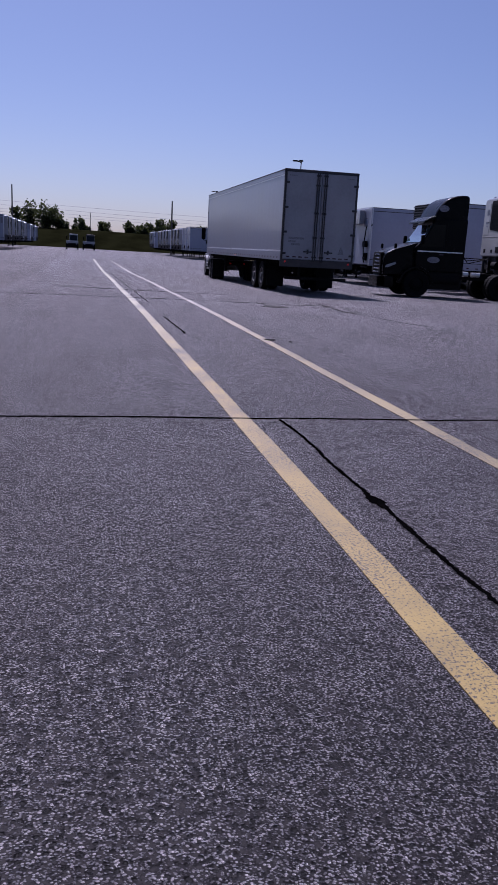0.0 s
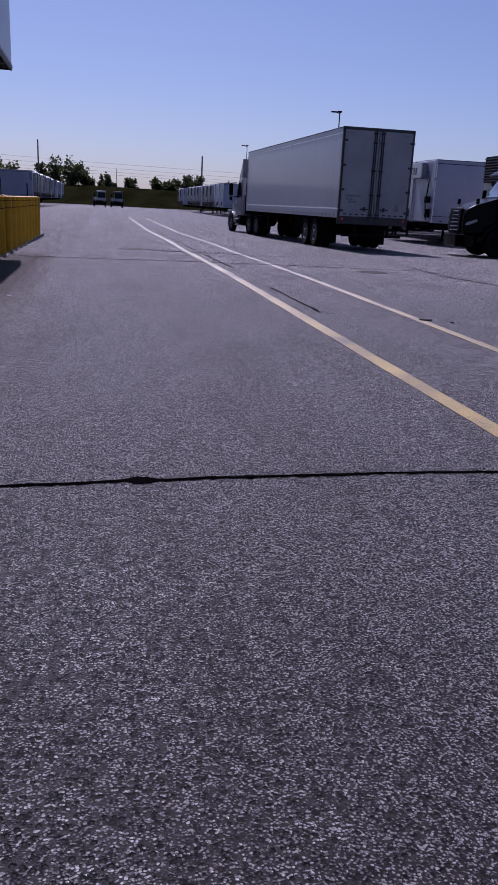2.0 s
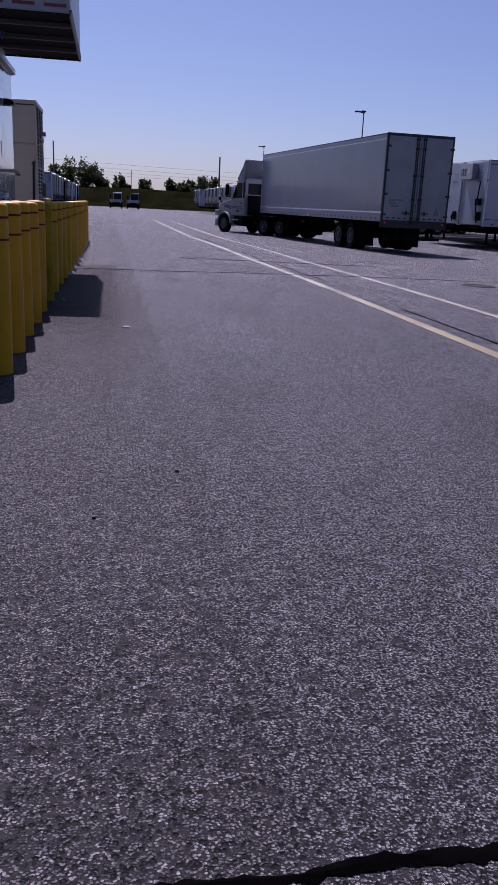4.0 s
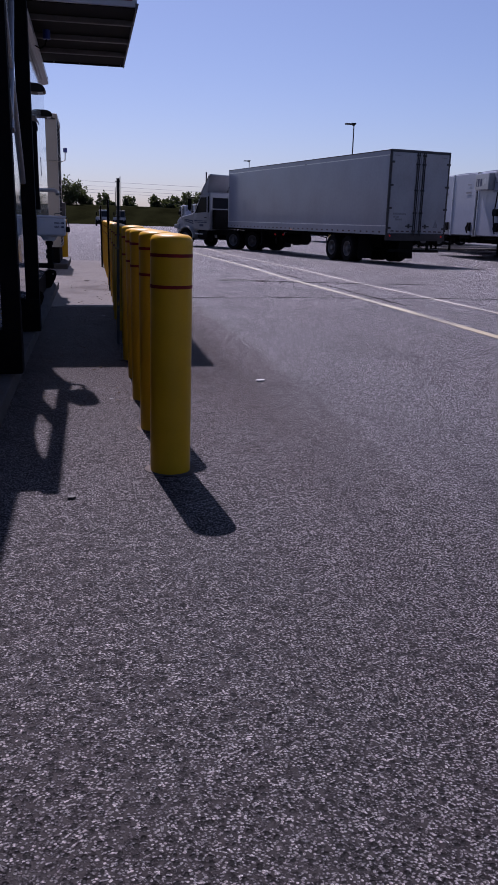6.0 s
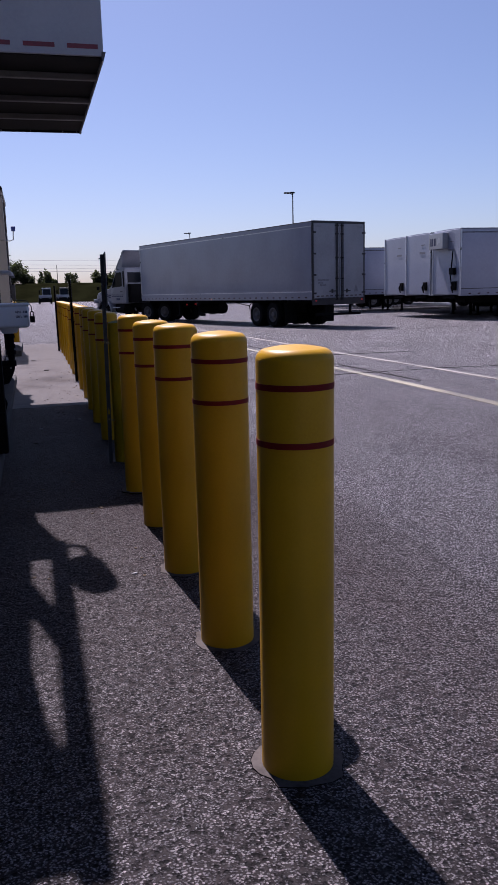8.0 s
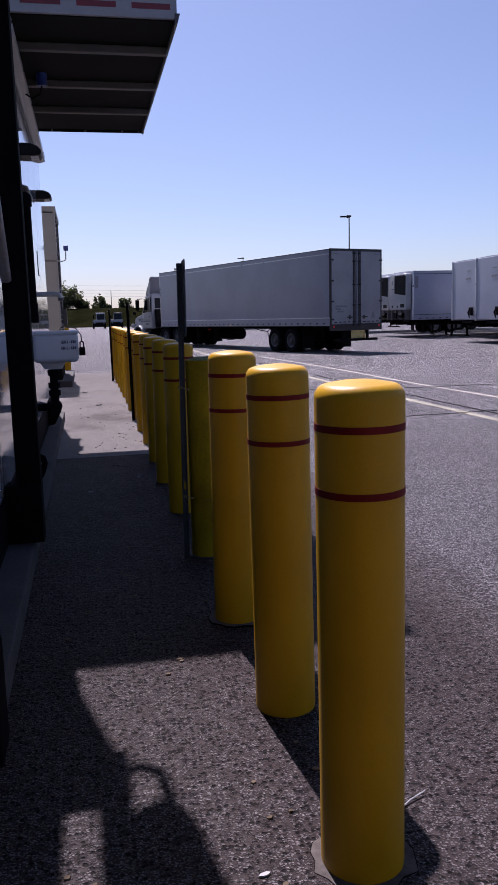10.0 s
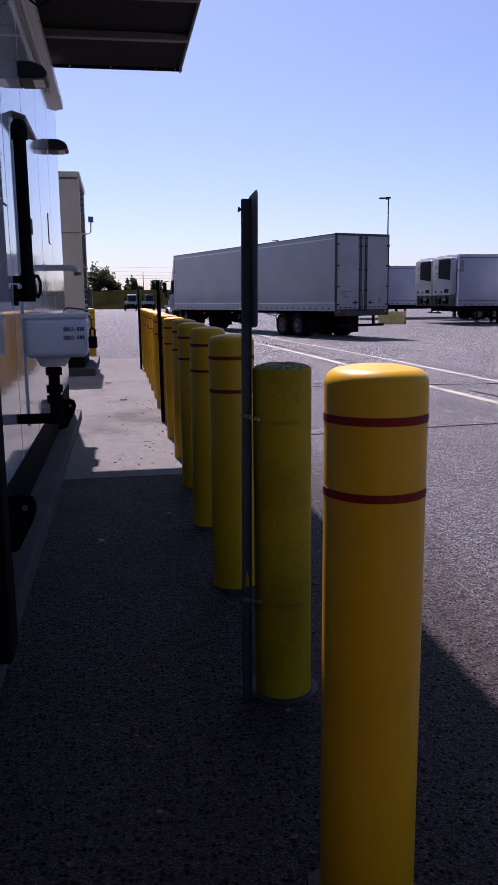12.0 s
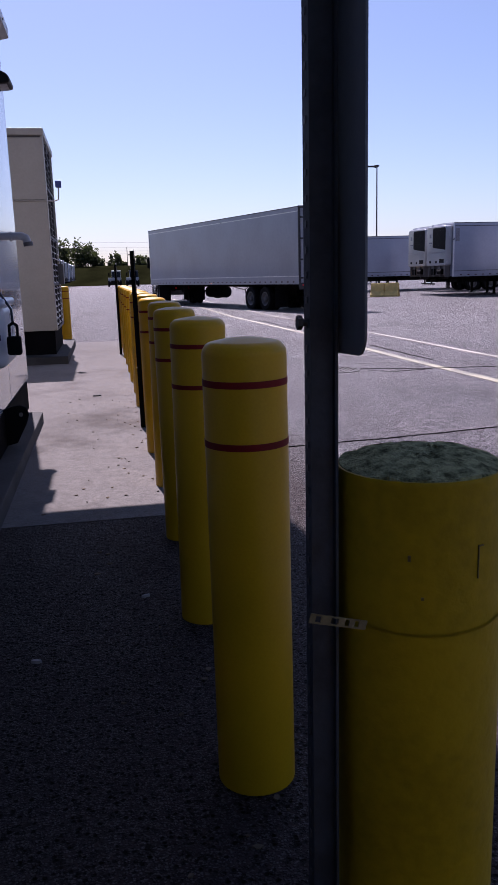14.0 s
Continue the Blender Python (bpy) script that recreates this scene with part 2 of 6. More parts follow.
def concrete_mat(name, pale, stain):
    """Old broom-finished slab: speckled sand, open pits, dark traffic film and brown stains."""
    m = bpy.data.materials.new(name)
    m.use_nodes = True
    n, l = m.node_tree.nodes, m.node_tree.links
    b = n["Principled BSDF"]
    geo = n.new("ShaderNodeNewGeometry")

    def field(scale, detail, rough, p0, c0, p1, c1):
        k, r = n.new("ShaderNodeTexNoise"), n.new("ShaderNodeValToRGB")
        k.inputs["Scale"].default_value, k.inputs["Detail"].default_value, k.inputs["Roughness"].default_value = scale, detail, rough
        l.new(geo.outputs["Position"], k.inputs["Vector"])
        e = r.color_ramp.elements
        e[0].position, e[1].position = p0, p1
        e[0].color, e[1].color = (*c0, 1), (*c1, 1)
        l.new(k.outputs["Fac"], r.inputs["Fac"])
        return r.outputs["Color"]

    def blend(kind, fac, a, c):
        k = n.new("ShaderNodeMix")
        k.data_type, k.blend_type = "RGBA", kind
        if isinstance(fac, float):
            k.inputs["Factor"].default_value = fac
        else:
            l.new(fac, k.inputs["Factor"])
        l.new(a, k.inputs["A"])
        l.new(c, k.inputs["B"])
        return k.outputs["Result"]

    broad = field(0.8, 10, 0.72, 0.33, stain, 0.50, pale)
    film = field(11.0, 9, 0.85, 0.36, (0.62, 0.60, 0.59), 0.58, (1.14, 1.13, 1.12))
    sand = field(75, 6, 0.85, 0.34, (0.50, 0.50, 0.51), 0.66, (1.40, 1.39, 1.38))
    vor, vr = n.new("ShaderNodeTexVoronoi"), n.new("ShaderNodeValToRGB")
    vor.inputs["Scale"].default_value = 48
    l.new(geo.outputs["Position"], vor.inputs["Vector"])
    vr.color_ramp.elements[0].position, vr.color_ramp.elements[1].position = 0.12, 0.30
    vr.color_ramp.elements[0].color, vr.color_ramp.elements[1].color = (0.35, 0.34, 0.34, 1), (1, 1, 1, 1)
    l.new(vor.outputs["Distance"], vr.inputs["Fac"])
    where = field(7, 4, 0.6, 0.47, (0, 0, 0), 0.60, (1, 1, 1))
    col = blend("MULTIPLY", 1.0, blend("MULTIPLY", 1.0, broad, film), sand)
    col = blend("MULTIPLY", where, col, vr.outputs["Color"])
    l.new(col, b.inputs["Base Color"])
    b.inputs["Roughness"].default_value, b.inputs["Specular IOR Level"].default_value = 0.9, 0.12
    b.inputs["Sheen Weight"].default_value, b.inputs["Sheen Roughness"].default_value = 0.25, 0.35
    bw, bp = n.new("ShaderNodeRGBToBW"), n.new("ShaderNodeBump")
    l.new(blend("MULTIPLY", where, sand, vr.outputs["Color"]), bw.inputs["Color"])
    bp.inputs["Strength"].default_value, bp.inputs["Distance"].default_value = 0.5, 0.003
    l.new(bw.outputs["Val"], bp.inputs["Height"])
    l.new(bp.outputs["Normal"], b.inputs["Normal"])
    return m


def worn_paint(name, color, under, wear, pale=None, y0=0.0, y1=1.0):
    """Traffic paint chipped down to the stones; its colour blends towards pale between y0 and y1 along the yard."""
    m = mat(name, color, 0.6, vary=0.25, scale=3, fine=90, bump=0.3)
    m.node_tree.nodes["Principled BSDF"].inputs["Sheen Weight"].default_value = 0.03
    n, l = m.node_tree.nodes, m.node_tree.links
    b = n["Principled BSDF"]
    src = b.inputs["Base Color"].links[0].from_socket
    geo = n.new("ShaderNodeNewGeometry")
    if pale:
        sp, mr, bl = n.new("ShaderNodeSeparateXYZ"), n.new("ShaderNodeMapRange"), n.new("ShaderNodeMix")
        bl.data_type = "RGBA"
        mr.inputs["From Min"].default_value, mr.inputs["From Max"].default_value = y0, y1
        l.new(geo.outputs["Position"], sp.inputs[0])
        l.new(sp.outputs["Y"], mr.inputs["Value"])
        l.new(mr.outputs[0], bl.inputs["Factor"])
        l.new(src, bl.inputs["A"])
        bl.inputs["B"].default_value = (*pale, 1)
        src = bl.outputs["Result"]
    chips, broad = n.new("ShaderNodeTexNoise"), n.new("ShaderNodeTexNoise")
    chips.inputs["Scale"].default_value, chips.inputs["Detail"].default_value, chips.inputs["Roughness"].default_value = 85, 4, 0.7
    broad.inputs["Scale"].default_value = 0.7
    l.new(geo.outputs["Position"], chips.inputs["Vector"])
    l.new(geo.outputs["Position"], broad.inputs["Vector"])
    s = n.new("ShaderNodeMath")
    s.operation = "MULTIPLY_ADD"
    s.inputs[1].default_value = 0.5
    l.new(broad.outputs["Fac"], s.inputs[0])
    l.new(chips.outputs["Fac"], s.inputs[2])
    r = n.new("ShaderNodeValToRGB")
    r.color_ramp.elements[0].position, r.color_ramp.elements[1].position = wear, wear + 0.05
    l.new(s.outputs[0], r.inputs["Fac"])
    mx = n.new("ShaderNodeMix")
    mx.data_type = "RGBA"
    l.new(r.outputs["Color"], mx.inputs["Factor"])
    l.new(src, mx.inputs["A"])
    mx.inputs["B"].default_value = (*under, 1)
    l.new(mx.outputs["Result"], b.inputs["Base Color"])
    return m


def glass_mat(name, tint, rough=0.03):
    m = bpy.data.materials.new(name)
    m.use_nodes = True
    b = m.node_tree.nodes["Principled BSDF"]
    b.inputs["Base Color"].default_value = (*tint, 1)
    b.inputs["Roughness"].default_value = rough
    b.inputs["Specular IOR Level"].default_value = 0.8
    b.inputs["Coat Weight"].default_value = 1.0
    b.inputs["Coat Roughness"].default_value = 0.02
    return m


ASPHALT = asphalt_mat("asphalt", (0.0060, 0.0051, 0.0056), (0.0110, 0.0094, 0.0102), (0.053, 0.0455, 0.0487), (0.158, 0.1360, 0.1455), 0.95, 0.90)
WALKWAY = concrete_mat("weathered walkway", (0.108, 0.100, 0.093), (0.044, 0.036, 0.031))
CONCRETE = mat("concrete", (0.090, 0.080, 0.074), 0.85, vary=0.42, scale=1.3, fine=55, bump=0.5, spec=0.25)
COLLAR = mat("grimy concrete collar", (0.080, 0.071, 0.066), 0.95, vary=0.4, scale=9, fine=70, bump=0.5, spec=0.05)
KERB = mat("kerb concrete", (0.058, 0.057, 0.055), 0.9, vary=0.4, scale=2.4, fine=60, bump=0.5, spec=0.25)
TAR = mat("crack sealant", (0.0019, 0.0017, 0.0019), 1.0, vary=0.4, scale=9, fine=70, bump=0.5, spec=0.0)
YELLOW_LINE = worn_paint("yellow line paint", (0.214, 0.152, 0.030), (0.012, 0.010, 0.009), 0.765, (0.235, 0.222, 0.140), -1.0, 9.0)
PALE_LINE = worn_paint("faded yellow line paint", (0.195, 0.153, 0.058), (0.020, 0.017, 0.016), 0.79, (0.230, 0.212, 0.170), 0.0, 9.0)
WHITE_LINE = worn_paint("white line paint", (0.25, 0.235, 0.215), (0.045, 0.04, 0.04), 0.74)
SLEEVE = mat("yellow plastic sleeve", (0.40, 0.224, 0.0012), 0.40, vary=0.12, scale=3, fine=140, bump=0.06, spec=0.2)
RED_BAND = mat("dark red tape", (0.125, 0.004, 0.004), 0.6, vary=0.25, scale=12, fine=90, bump=0.05, spec=0.15)
OLD_YELLOW = mat("old yellow steel paint", (0.25, 0.172, 0.001), 0.55, vary=0.28, scale=4, fine=70, bump=0.25, spec=0.12)
ROUGH_TOP = mat("weathered mortar cap", (0.215, 0.225, 0.115), 0.95, vary=0.6, scale=70, fine=300, bump=1.0, color2=(0.050, 0.056, 0.026), spec=0.03)
STRAP = mat("bright steel strap", (0.11, 0.095, 0.045), 0.45, metal=0.3, vary=0.3, scale=30, fine=120, bump=0.1)
SCUFF = mat("scuffed yellow paint", (0.09, 0.062, 0.012), 0.6, vary=0.4, scale=40, fine=120, bump=0.2)
GALV = mat("galvanised steel", (0.017, 0.022, 0.029), 0.6, vary=0.45, scale=26, fine=110, bump=0.15, spec=0.3)
SIGN_BACK = mat("sign aluminium", (0.075, 0.082, 0.092), 0.5, metal=0.3, vary=0.25, scale=7, fine=60, bump=0.05)
WHITE_PANEL = mat("white enamel panel", (0.43, 0.44, 0.47), 0.14, vary=0.10, scale=0.8, fine=4.5, bump=0.22, coat=0.5)
WHITE_PANEL.node_tree.links.remove(WHITE_PANEL.node_tree.nodes["Principled BSDF"].inputs["Roughness"].links[0])
WHITE_PANEL.node_tree.nodes["Principled BSDF"].inputs["Roughness"].default_value = 0.07
WHITE_BOX = mat("white painted steel", (0.33, 0.34, 0.36), 0.35, vary=0.1, scale=2, fine=40, bump=0.04)
WHITE_PLASTIC = mat("white plastic", (0.50, 0.52, 0.56), 0.32, vary=0.06, scale=4, fine=60, bump=0.03)
UNDERSIDE = mat("near-black underside", (0.007, 0.0065, 0.0065), 0.8, spec=0.12, vary=0.35, scale=1.4, fine=25, bump=0.1)
RIB = mat("grey steel rib", (0.085, 0.080, 0.078), 0.55, vary=0.2, scale=3, fine=40, bump=0.05)
BLACK_STEEL = mat("black painted steel", (0.005, 0.005, 0.006), 0.8, vary=0.3, scale=5, fine=60, bump=0.08, spec=0.03)
GREY_STRUT = mat("grey strut", (0.22, 0.22, 0.23), 0.4, metal=0.5, vary=0.2, scale=5, fine=40, bump=0.05)
BRONZE = mat("bronze lamp housing", (0.010, 0.0095, 0.0095), 0.5, spec=0.18, vary=0.25, scale=9, fine=70, bump=0.05)
LENS = mat("frosted lamp lens", (0.45, 0.46, 0.48), 0.3, vary=0.1, scale=20, fine=90, bump=0.05)
TAN = mat("tan painted metal", (0.31, 0.285, 0.23), 0.42, vary=0.12, scale=1.2, fine=35, bump=0.05)
BLUE = mat("blue plastic", (0.012, 0.035, 0.20), 0.4, vary=0.15, scale=8, fine=60, bump=0.05)
RED_TAPE = mat("grimy red reflective tape", (0.040, 0.010, 0.013), 0.3, vary=0.2, scale=20, fine=120, bump=0.05)
HOOD_TAPE = mat("red hood tape", (0.17, 0.009, 0.016), 0.35, vary=0.2, scale=20, fine=120, bump=0.05)
WHITE_TAPE = mat("white reflective tape", (0.75, 0.75, 0.75), 0.3, vary=0.1, scale=20, fine=120, bump=0.05)
INK = mat("navy ink", (0.015, 0.02, 0.06), 0.6, vary=0.2, scale=30, fine=90, bump=0.0)
FADED_INK = mat("faded grey ink", (0.20, 0.20, 0.22), 0.6, vary=0.5, scale=30, fine=90, bump=0.0)
VAN_WHITE = mat("white trailer skin", (0.272, 0.296, 0.362), 0.35, vary=0.12, scale=0.55, fine=9, bump=0.02, coat=0.30)
VAN_DOOR = mat("white trailer door", (0.275, 0.28, 0.295), 0.42, vary=0.16, scale=0.9, fine=14, bump=0.03)
RAIL = mat("aluminium rail", (0.60, 0.61, 0.62), 0.32, metal=0.7, vary=0.15, scale=3, fine=40, bump=0.03)
DARK_RAIL = mat("dark rail and seals", (0.026, 0.023, 0.025), 0.5, vary=0.3, scale=5, fine=40, bump=0.05)
CHASSIS = mat("grimy black chassis", (0.008, 0.0075, 0.0075), 0.8, spec=0.1, vary=0.4, scale=3, fine=30, bump=0.15)
TYRE = mat("tyre rubber", (0.007, 0.007, 0.0075), 0.85, spec=0.1, vary=0.35, scale=8, fine=60, bump=0.3)
RIM = mat("worn white steel rim", (0.085, 0.085, 0.088), 0.55, metal=0.0, vary=0.3, scale=9, fine=50, bump=0.08)
CAB_WHITE = mat("white truck paint", (0.29, 0.30, 0.31), 0.25, vary=0.08, scale=1, fine=20, bump=0.01, coat=0.4)
CAB_BLACK = mat("black truck paint", (0.0010, 0.0010, 0.0018), 0.28, vary=0.2, scale=1, fine=20, bump=0.0, spec=0.08)
STRIPE = mat("dark blue stripe", (0.02, 0.03, 0.07), 0.3, vary=0.1, scale=6, fine=60, bump=0.0)
CHROME = mat("chrome", (0.62, 0.63, 0.65), 0.12, metal=1.0, vary=0.1, scale=6, fine=30, bump=0.0)
DARK_GLASS = glass_mat("dark glass", (0.008, 0.010, 0.013))
DARK_GLASS.node_tree.nodes["Principled BSDF"].inputs["Coat Weight"].default_value = 0.05
DARK_GLASS.node_tree.nodes["Principled BSDF"].inputs["Specular IOR Level"].default_value = 0.12
BLACK_GLASS = mat("black tinted glass", (0.0015, 0.0015, 0.002), 0.06, vary=0.1, scale=2, fine=20, bump=0.0, spec=0.10)
PALE_GLASS = glass_mat("windscreen glass", (0.05, 0.09, 0.10))
HEADLAMP = mat("headlamp lens", (0.22, 0.23, 0.25), 0.08, vary=0.05, scale=12, fine=40, bump=0.0, coat=1.0)
RED_LAMP = glow("lit red lamp", (1.0, 0.03, 0.02), 0.035)
DIM_RED = mat("red lamp lens", (0.30, 0.012, 0.012), 0.2, vary=0.2, scale=12, fine=60, bump=0.0)
AMBER = glow("lit amber marker", (1.0, 0.45, 0.15), 0.3)
REEFER_BLACK = mat("black cooler grille", (0.004, 0.004, 0.005), 0.6, spec=0.08, vary=0.3, scale=5, fine=40, bump=0.1)
BARRIER_YELLOW = mat("yellow painted concrete", (0.68, 0.50, 0.16), 0.75, vary=0.25, scale=3, fine=40, bump=0.3)
GRASS = mat("grass", (0.0085, 0.0092, 0.0038), 0.95, vary=0.45, scale=0.25, fine=3.5, bump=0.8, spec=0.0)
LEAF = mat("leaves", (0.040, 0.050, 0.024), 0.7, vary=0.5, scale=0.5, fine=4, bump=0.2, spec=0.2)
_ln, _ll = LEAF.node_tree.nodes, LEAF.node_tree.links
_tr, _mx = _ln.new("ShaderNodeBsdfTranslucent"), _ln.new("ShaderNodeMixShader")
_tr.inputs["Color"].default_value = (0.05, 0.063, 0.018, 1)
_mx.inputs["Fac"].default_value = 0.4
_ll.new(_ln["Principled BSDF"].outputs[0], _mx.inputs[1])
_ll.new(_tr.outputs[0], _mx.inputs[2])
_ll.new(_mx.outputs[0], _ln["Material Output"].inputs["Surface"])
BARK = mat("bark", (0.06, 0.05, 0.04), 0.9, vary=0.4, scale=4, fine=20, bump=0.5)
POLE_WOOD = mat("dark pole", (0.05, 0.045, 0.042), 0.8, vary=0.3, scale=2, fine=20, bump=0.1)
WIRE = mat("power line", (0.22, 0.23, 0.25), 0.6, vary=0.1, scale=1, fine=5, bump=0.0)
DRY_LEAF = mat("dry leaf crumbs", (0.11, 0.085, 0.06), 0.9, vary=0.6, scale=3, fine=60, bump=0.2, spec=0.05)
PAPER = mat("scrap paper", (0.27, 0.27, 0.27), 0.7, vary=0.15, scale=30, fine=90, bump=0.1)
DEBRIS = mat("dark debris", (0.015, 0.014, 0.013), 0.7, vary=0.4, scale=30, fine=90, bump=0.3)
IRON = mat("cast iron grate", (0.05, 0.048, 0.045), 0.6, metal=0.5, vary=0.3, scale=9, fine=60, bump=0.2)


# ---------------------------------------------------------------- mesh helpers
def ease(t):
    t = min(max(t, 0.0), 1.0)
    return t * t * (3 - 2 * t)


def gz(x, y):
    """Height of the yard: it falls gently away from the bollards, and dips to the drain."""
    dip = 0.05 * ease((x - 0.3) / 2) * ease((11 - x) / 3) * math.exp(-(((y - 13.5) / 5) ** 2))
    return -0.011 * min(max(x - 3, 0), 9) - 0.011 * min(max(y - 12, 0), 20) - dip


def bx(bm, x0, x1, y0, y1, z0, z1, bevel=0.0, seg=2, m=None):
    r = bmesh.ops.create_cube(bm, size=1.0)
    vs = r["verts"]
    bmesh.ops.scale(bm, vec=(x1 - x0, y1 - y0, z1 - z0), verts=vs)
    bmesh.ops.translate(bm, vec=((x0 + x1) / 2, (y0 + y1) / 2, (z0 + z1) / 2), verts=vs)
    if bevel:
        es = list({e for v in vs for e in v.link_edges})
        r = bmesh.ops.bevel(bm, geom=es, offset=bevel, segments=seg, affect="EDGES", profile=0.5, clamp_overlap=True)
        vs = list({v for f in r["faces"] for v in f.verts} | {v for v in vs if v.is_valid})
    if m:
        bmesh.ops.transform(bm, matrix=m, verts=[v for v in vs if v.is_valid])
    return vs


def tube(bm, p, q, r, seg=12, r2=None):
    p, q = Vector(p), Vector(q)
    d = q - p
    c = bmesh.ops.create_cone(bm, cap_ends=True, segments=seg, radius1=r, radius2=r if r2 is None else r2, depth=d.length)
    bmesh.ops.transform(bm, matrix=Matrix.Translation((p + q) / 2) @ d.to_track_quat("Z", "Y").to_matrix().to_4x4(), verts=c["verts"])
    return c["verts"]


def bent(bm, pts, r, seg=10):
    """A tube through several points, with round knees."""
    for a, b in zip(pts, pts[1:]):
        tube(bm, a, b, r, seg)
    for p in pts[1:-1]:
        s = bmesh.ops.create_uvsphere(bm, u_segments=seg, v_segments=6, radius=r * 1.02)
        bmesh.ops.translate(bm, vec=p, verts=s["verts"])


def prism(bm, pts, axis, a, b, bevel=0.0, seg=2):
    """A polygon in the two other axes (in xyz order), drawn out along axis from a to b."""
    def at(u, v, w):
        return {"x": (w, u, v), "y": (u, w, v), "z": (u, v, w)}[axis]
    lo = [bm.verts.new(at(u, v, a)) for u, v in pts]
    hi = [bm.verts.new(at(u, v, b)) for u, v in pts]
    n = len(pts)
    fs = [bm.faces.new(lo), bm.faces.new(hi[::-1])]
    for i in range(n):
        fs.append(bm.faces.new((lo[i], hi[i], hi[(i + 1) % n], lo[(i + 1) % n])))
    bmesh.ops.recalc_face_normals(bm, faces=fs)
    if bevel:
        es = list({e for f in fs for e in f.edges})
        bmesh.ops.bevel(bm, geom=es, offset=bevel, segments=seg, affect="EDGES", profile=0.5, clamp_overlap=True)


def lathe(bm, prof, seg=32, cap=True):
    """Rings of (radius, height) round the z axis."""
    rings = []
    for r, z in prof:
        if r < 1e-5:
            rings.append([bm.verts.new((0, 0, z))])
        else:
            rings.append([bm.verts.new((r * math.cos(2 * math.pi * i / seg), r * math.sin(2 * math.pi * i / seg), z)) for i in range(seg)])
    for a, b in zip(rings, rings[1:]):
        for i in range(seg):
            j = (i + 1) % seg
            if len(a) == 1:
                bm.faces.new((a[0], b[j], b[i]))
            elif len(b) == 1:
                bm.faces.new((a[i], a[j], b[0]))
            else:
                bm.faces.new((a[i], a[j], b[j], b[i]))
    if cap:
        for r in (rings[0], rings[-1]):
            if len(r) > 1:
                bm.faces.new(r)
    bmesh.ops.recalc_face_normals(bm, faces=bm.faces[:])


def weighted_normals(bm, limit):
    """Corner normals weighted by face area, so that flat faces stay flat beside rounded edges."""
    area = {f: f.calc_area() for f in bm.faces}
    out = []
    for f in bm.faces:
        for loop in f.loops:
            n = Vector((0, 0, 0))
            for g in loop.vert.link_faces:
                if f.normal.dot(g.normal) > limit:
                    n += g.normal * area[g]
            out.append(n.normalized() if n.length > 1e-12 else f.normal.copy())
    return out


def mesh_of(name, bm, material, sharp=35):
    me = bpy.data.meshes.new(name)
    bm.normal_update()
    normals = weighted_normals(bm, math.cos(radians(sharp))) if len(bm.faces) < 1500 else None
    bm.to_mesh(me)
    bm.free()
    me.materials.append(material)
    me.polygons.foreach_set("use_smooth", [True] * len(me.polygons))
    me.set_sharp_from_angle(angle=radians(sharp))
    if normals:
        me.normals_split_custom_set(normals)
    return me


def part(name, bm, material, parent=None, label="", m=None):
    ob = new(name, mesh_of(name, bm, material))
    if parent:
        ob.parent = parent
    if m is not None:
        ob.matrix_basis = m
    return tagged(ob, label)


def again(ob, name, m, parent=None):
    """One more piece on the same mesh."""
    o = new(name, ob.data)
    o.parent = parent or ob.parent
    o.matrix_basis = m
    return o


def solo(name, bm, material, label, category, m=None, group="", kind=""):
    ob = part(name, bm, material, None, "", m)
    return tagged(ob, label, category, group, kind)


def thing(name, label, category, group="", m=None, kind=""):
    ob = new(name)
    ob.empty_display_size = 0.2
    if m is not None:
        ob.matrix_basis = m
    return tagged(ob, label, category, group, kind)


def B():
    return bmesh.new()


# ---------------------------------------------------------------- ground
def build_ground():
    xs = [-900, -300, -120, -60, -30, -16, -8, -5, -3, -2, -1] + [0.5 * i for i in range(25)] + [14, 16.5, 18, 19, 20.5, 24, 32, 45, 70, 120, 300, 900]
    ys = [-400, -120, -60, -30, -20, -15] + [-12 + 0.75 * i for i in range(68)] + [42, 50, 60, 80, 100, 130, 160, 200, 300, 600, 1500]
    bm = B()
    grid = [[bm.verts.new((x, y, gz(x, y))) for x in xs] for y in ys]
    for j in range(len(ys) - 1):
        for i in range(len(xs) - 1):
            bm.faces.new((grid[j][i], grid[j][i + 1], grid[j + 1][i + 1], grid[j + 1][i]))
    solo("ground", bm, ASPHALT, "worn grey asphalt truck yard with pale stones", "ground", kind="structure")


def strip(name, x0, x1, y0, y1, material, label, category, lift=0.004):
    """A painted stripe that follows the ground."""
    bm = B()
    nx = max(1, int((x1 - x0) / 1.5))
    ny = max(1, int((y1 - y0) / 0.75))
    rows = []
    for j in range(ny + 1):
        y = y0 + (y1 - y0) * j / ny
        rows.append([bm.verts.new((x0 + (x1 - x0) * i / nx + (0.012 * noise.noise((y * 1.3, x0, i)) if nx == 1 and y1 - y0 > 2 else 0), y, gz(x0 + (x1 - x0) * i / nx, y) + lift)) for i in range(nx + 1)])
    top = [bm.faces.new((rows[j][i], rows[j][i + 1], rows[j + 1][i + 1], rows[j + 1][i])) for j in range(ny) for i in range(nx)]
    r = bmesh.ops.extrude_face_region(bm, geom=top)
    bmesh.ops.translate(bm, vec=(0, 0, -lift - 0.006), verts=[g for g in r["geom"] if isinstance(g, bmesh.types.BMVert)])
    bmesh.ops.recalc_face_normals(bm, faces=bm.faces[:])
    return solo(name, bm, material, label, category, kind="structure")


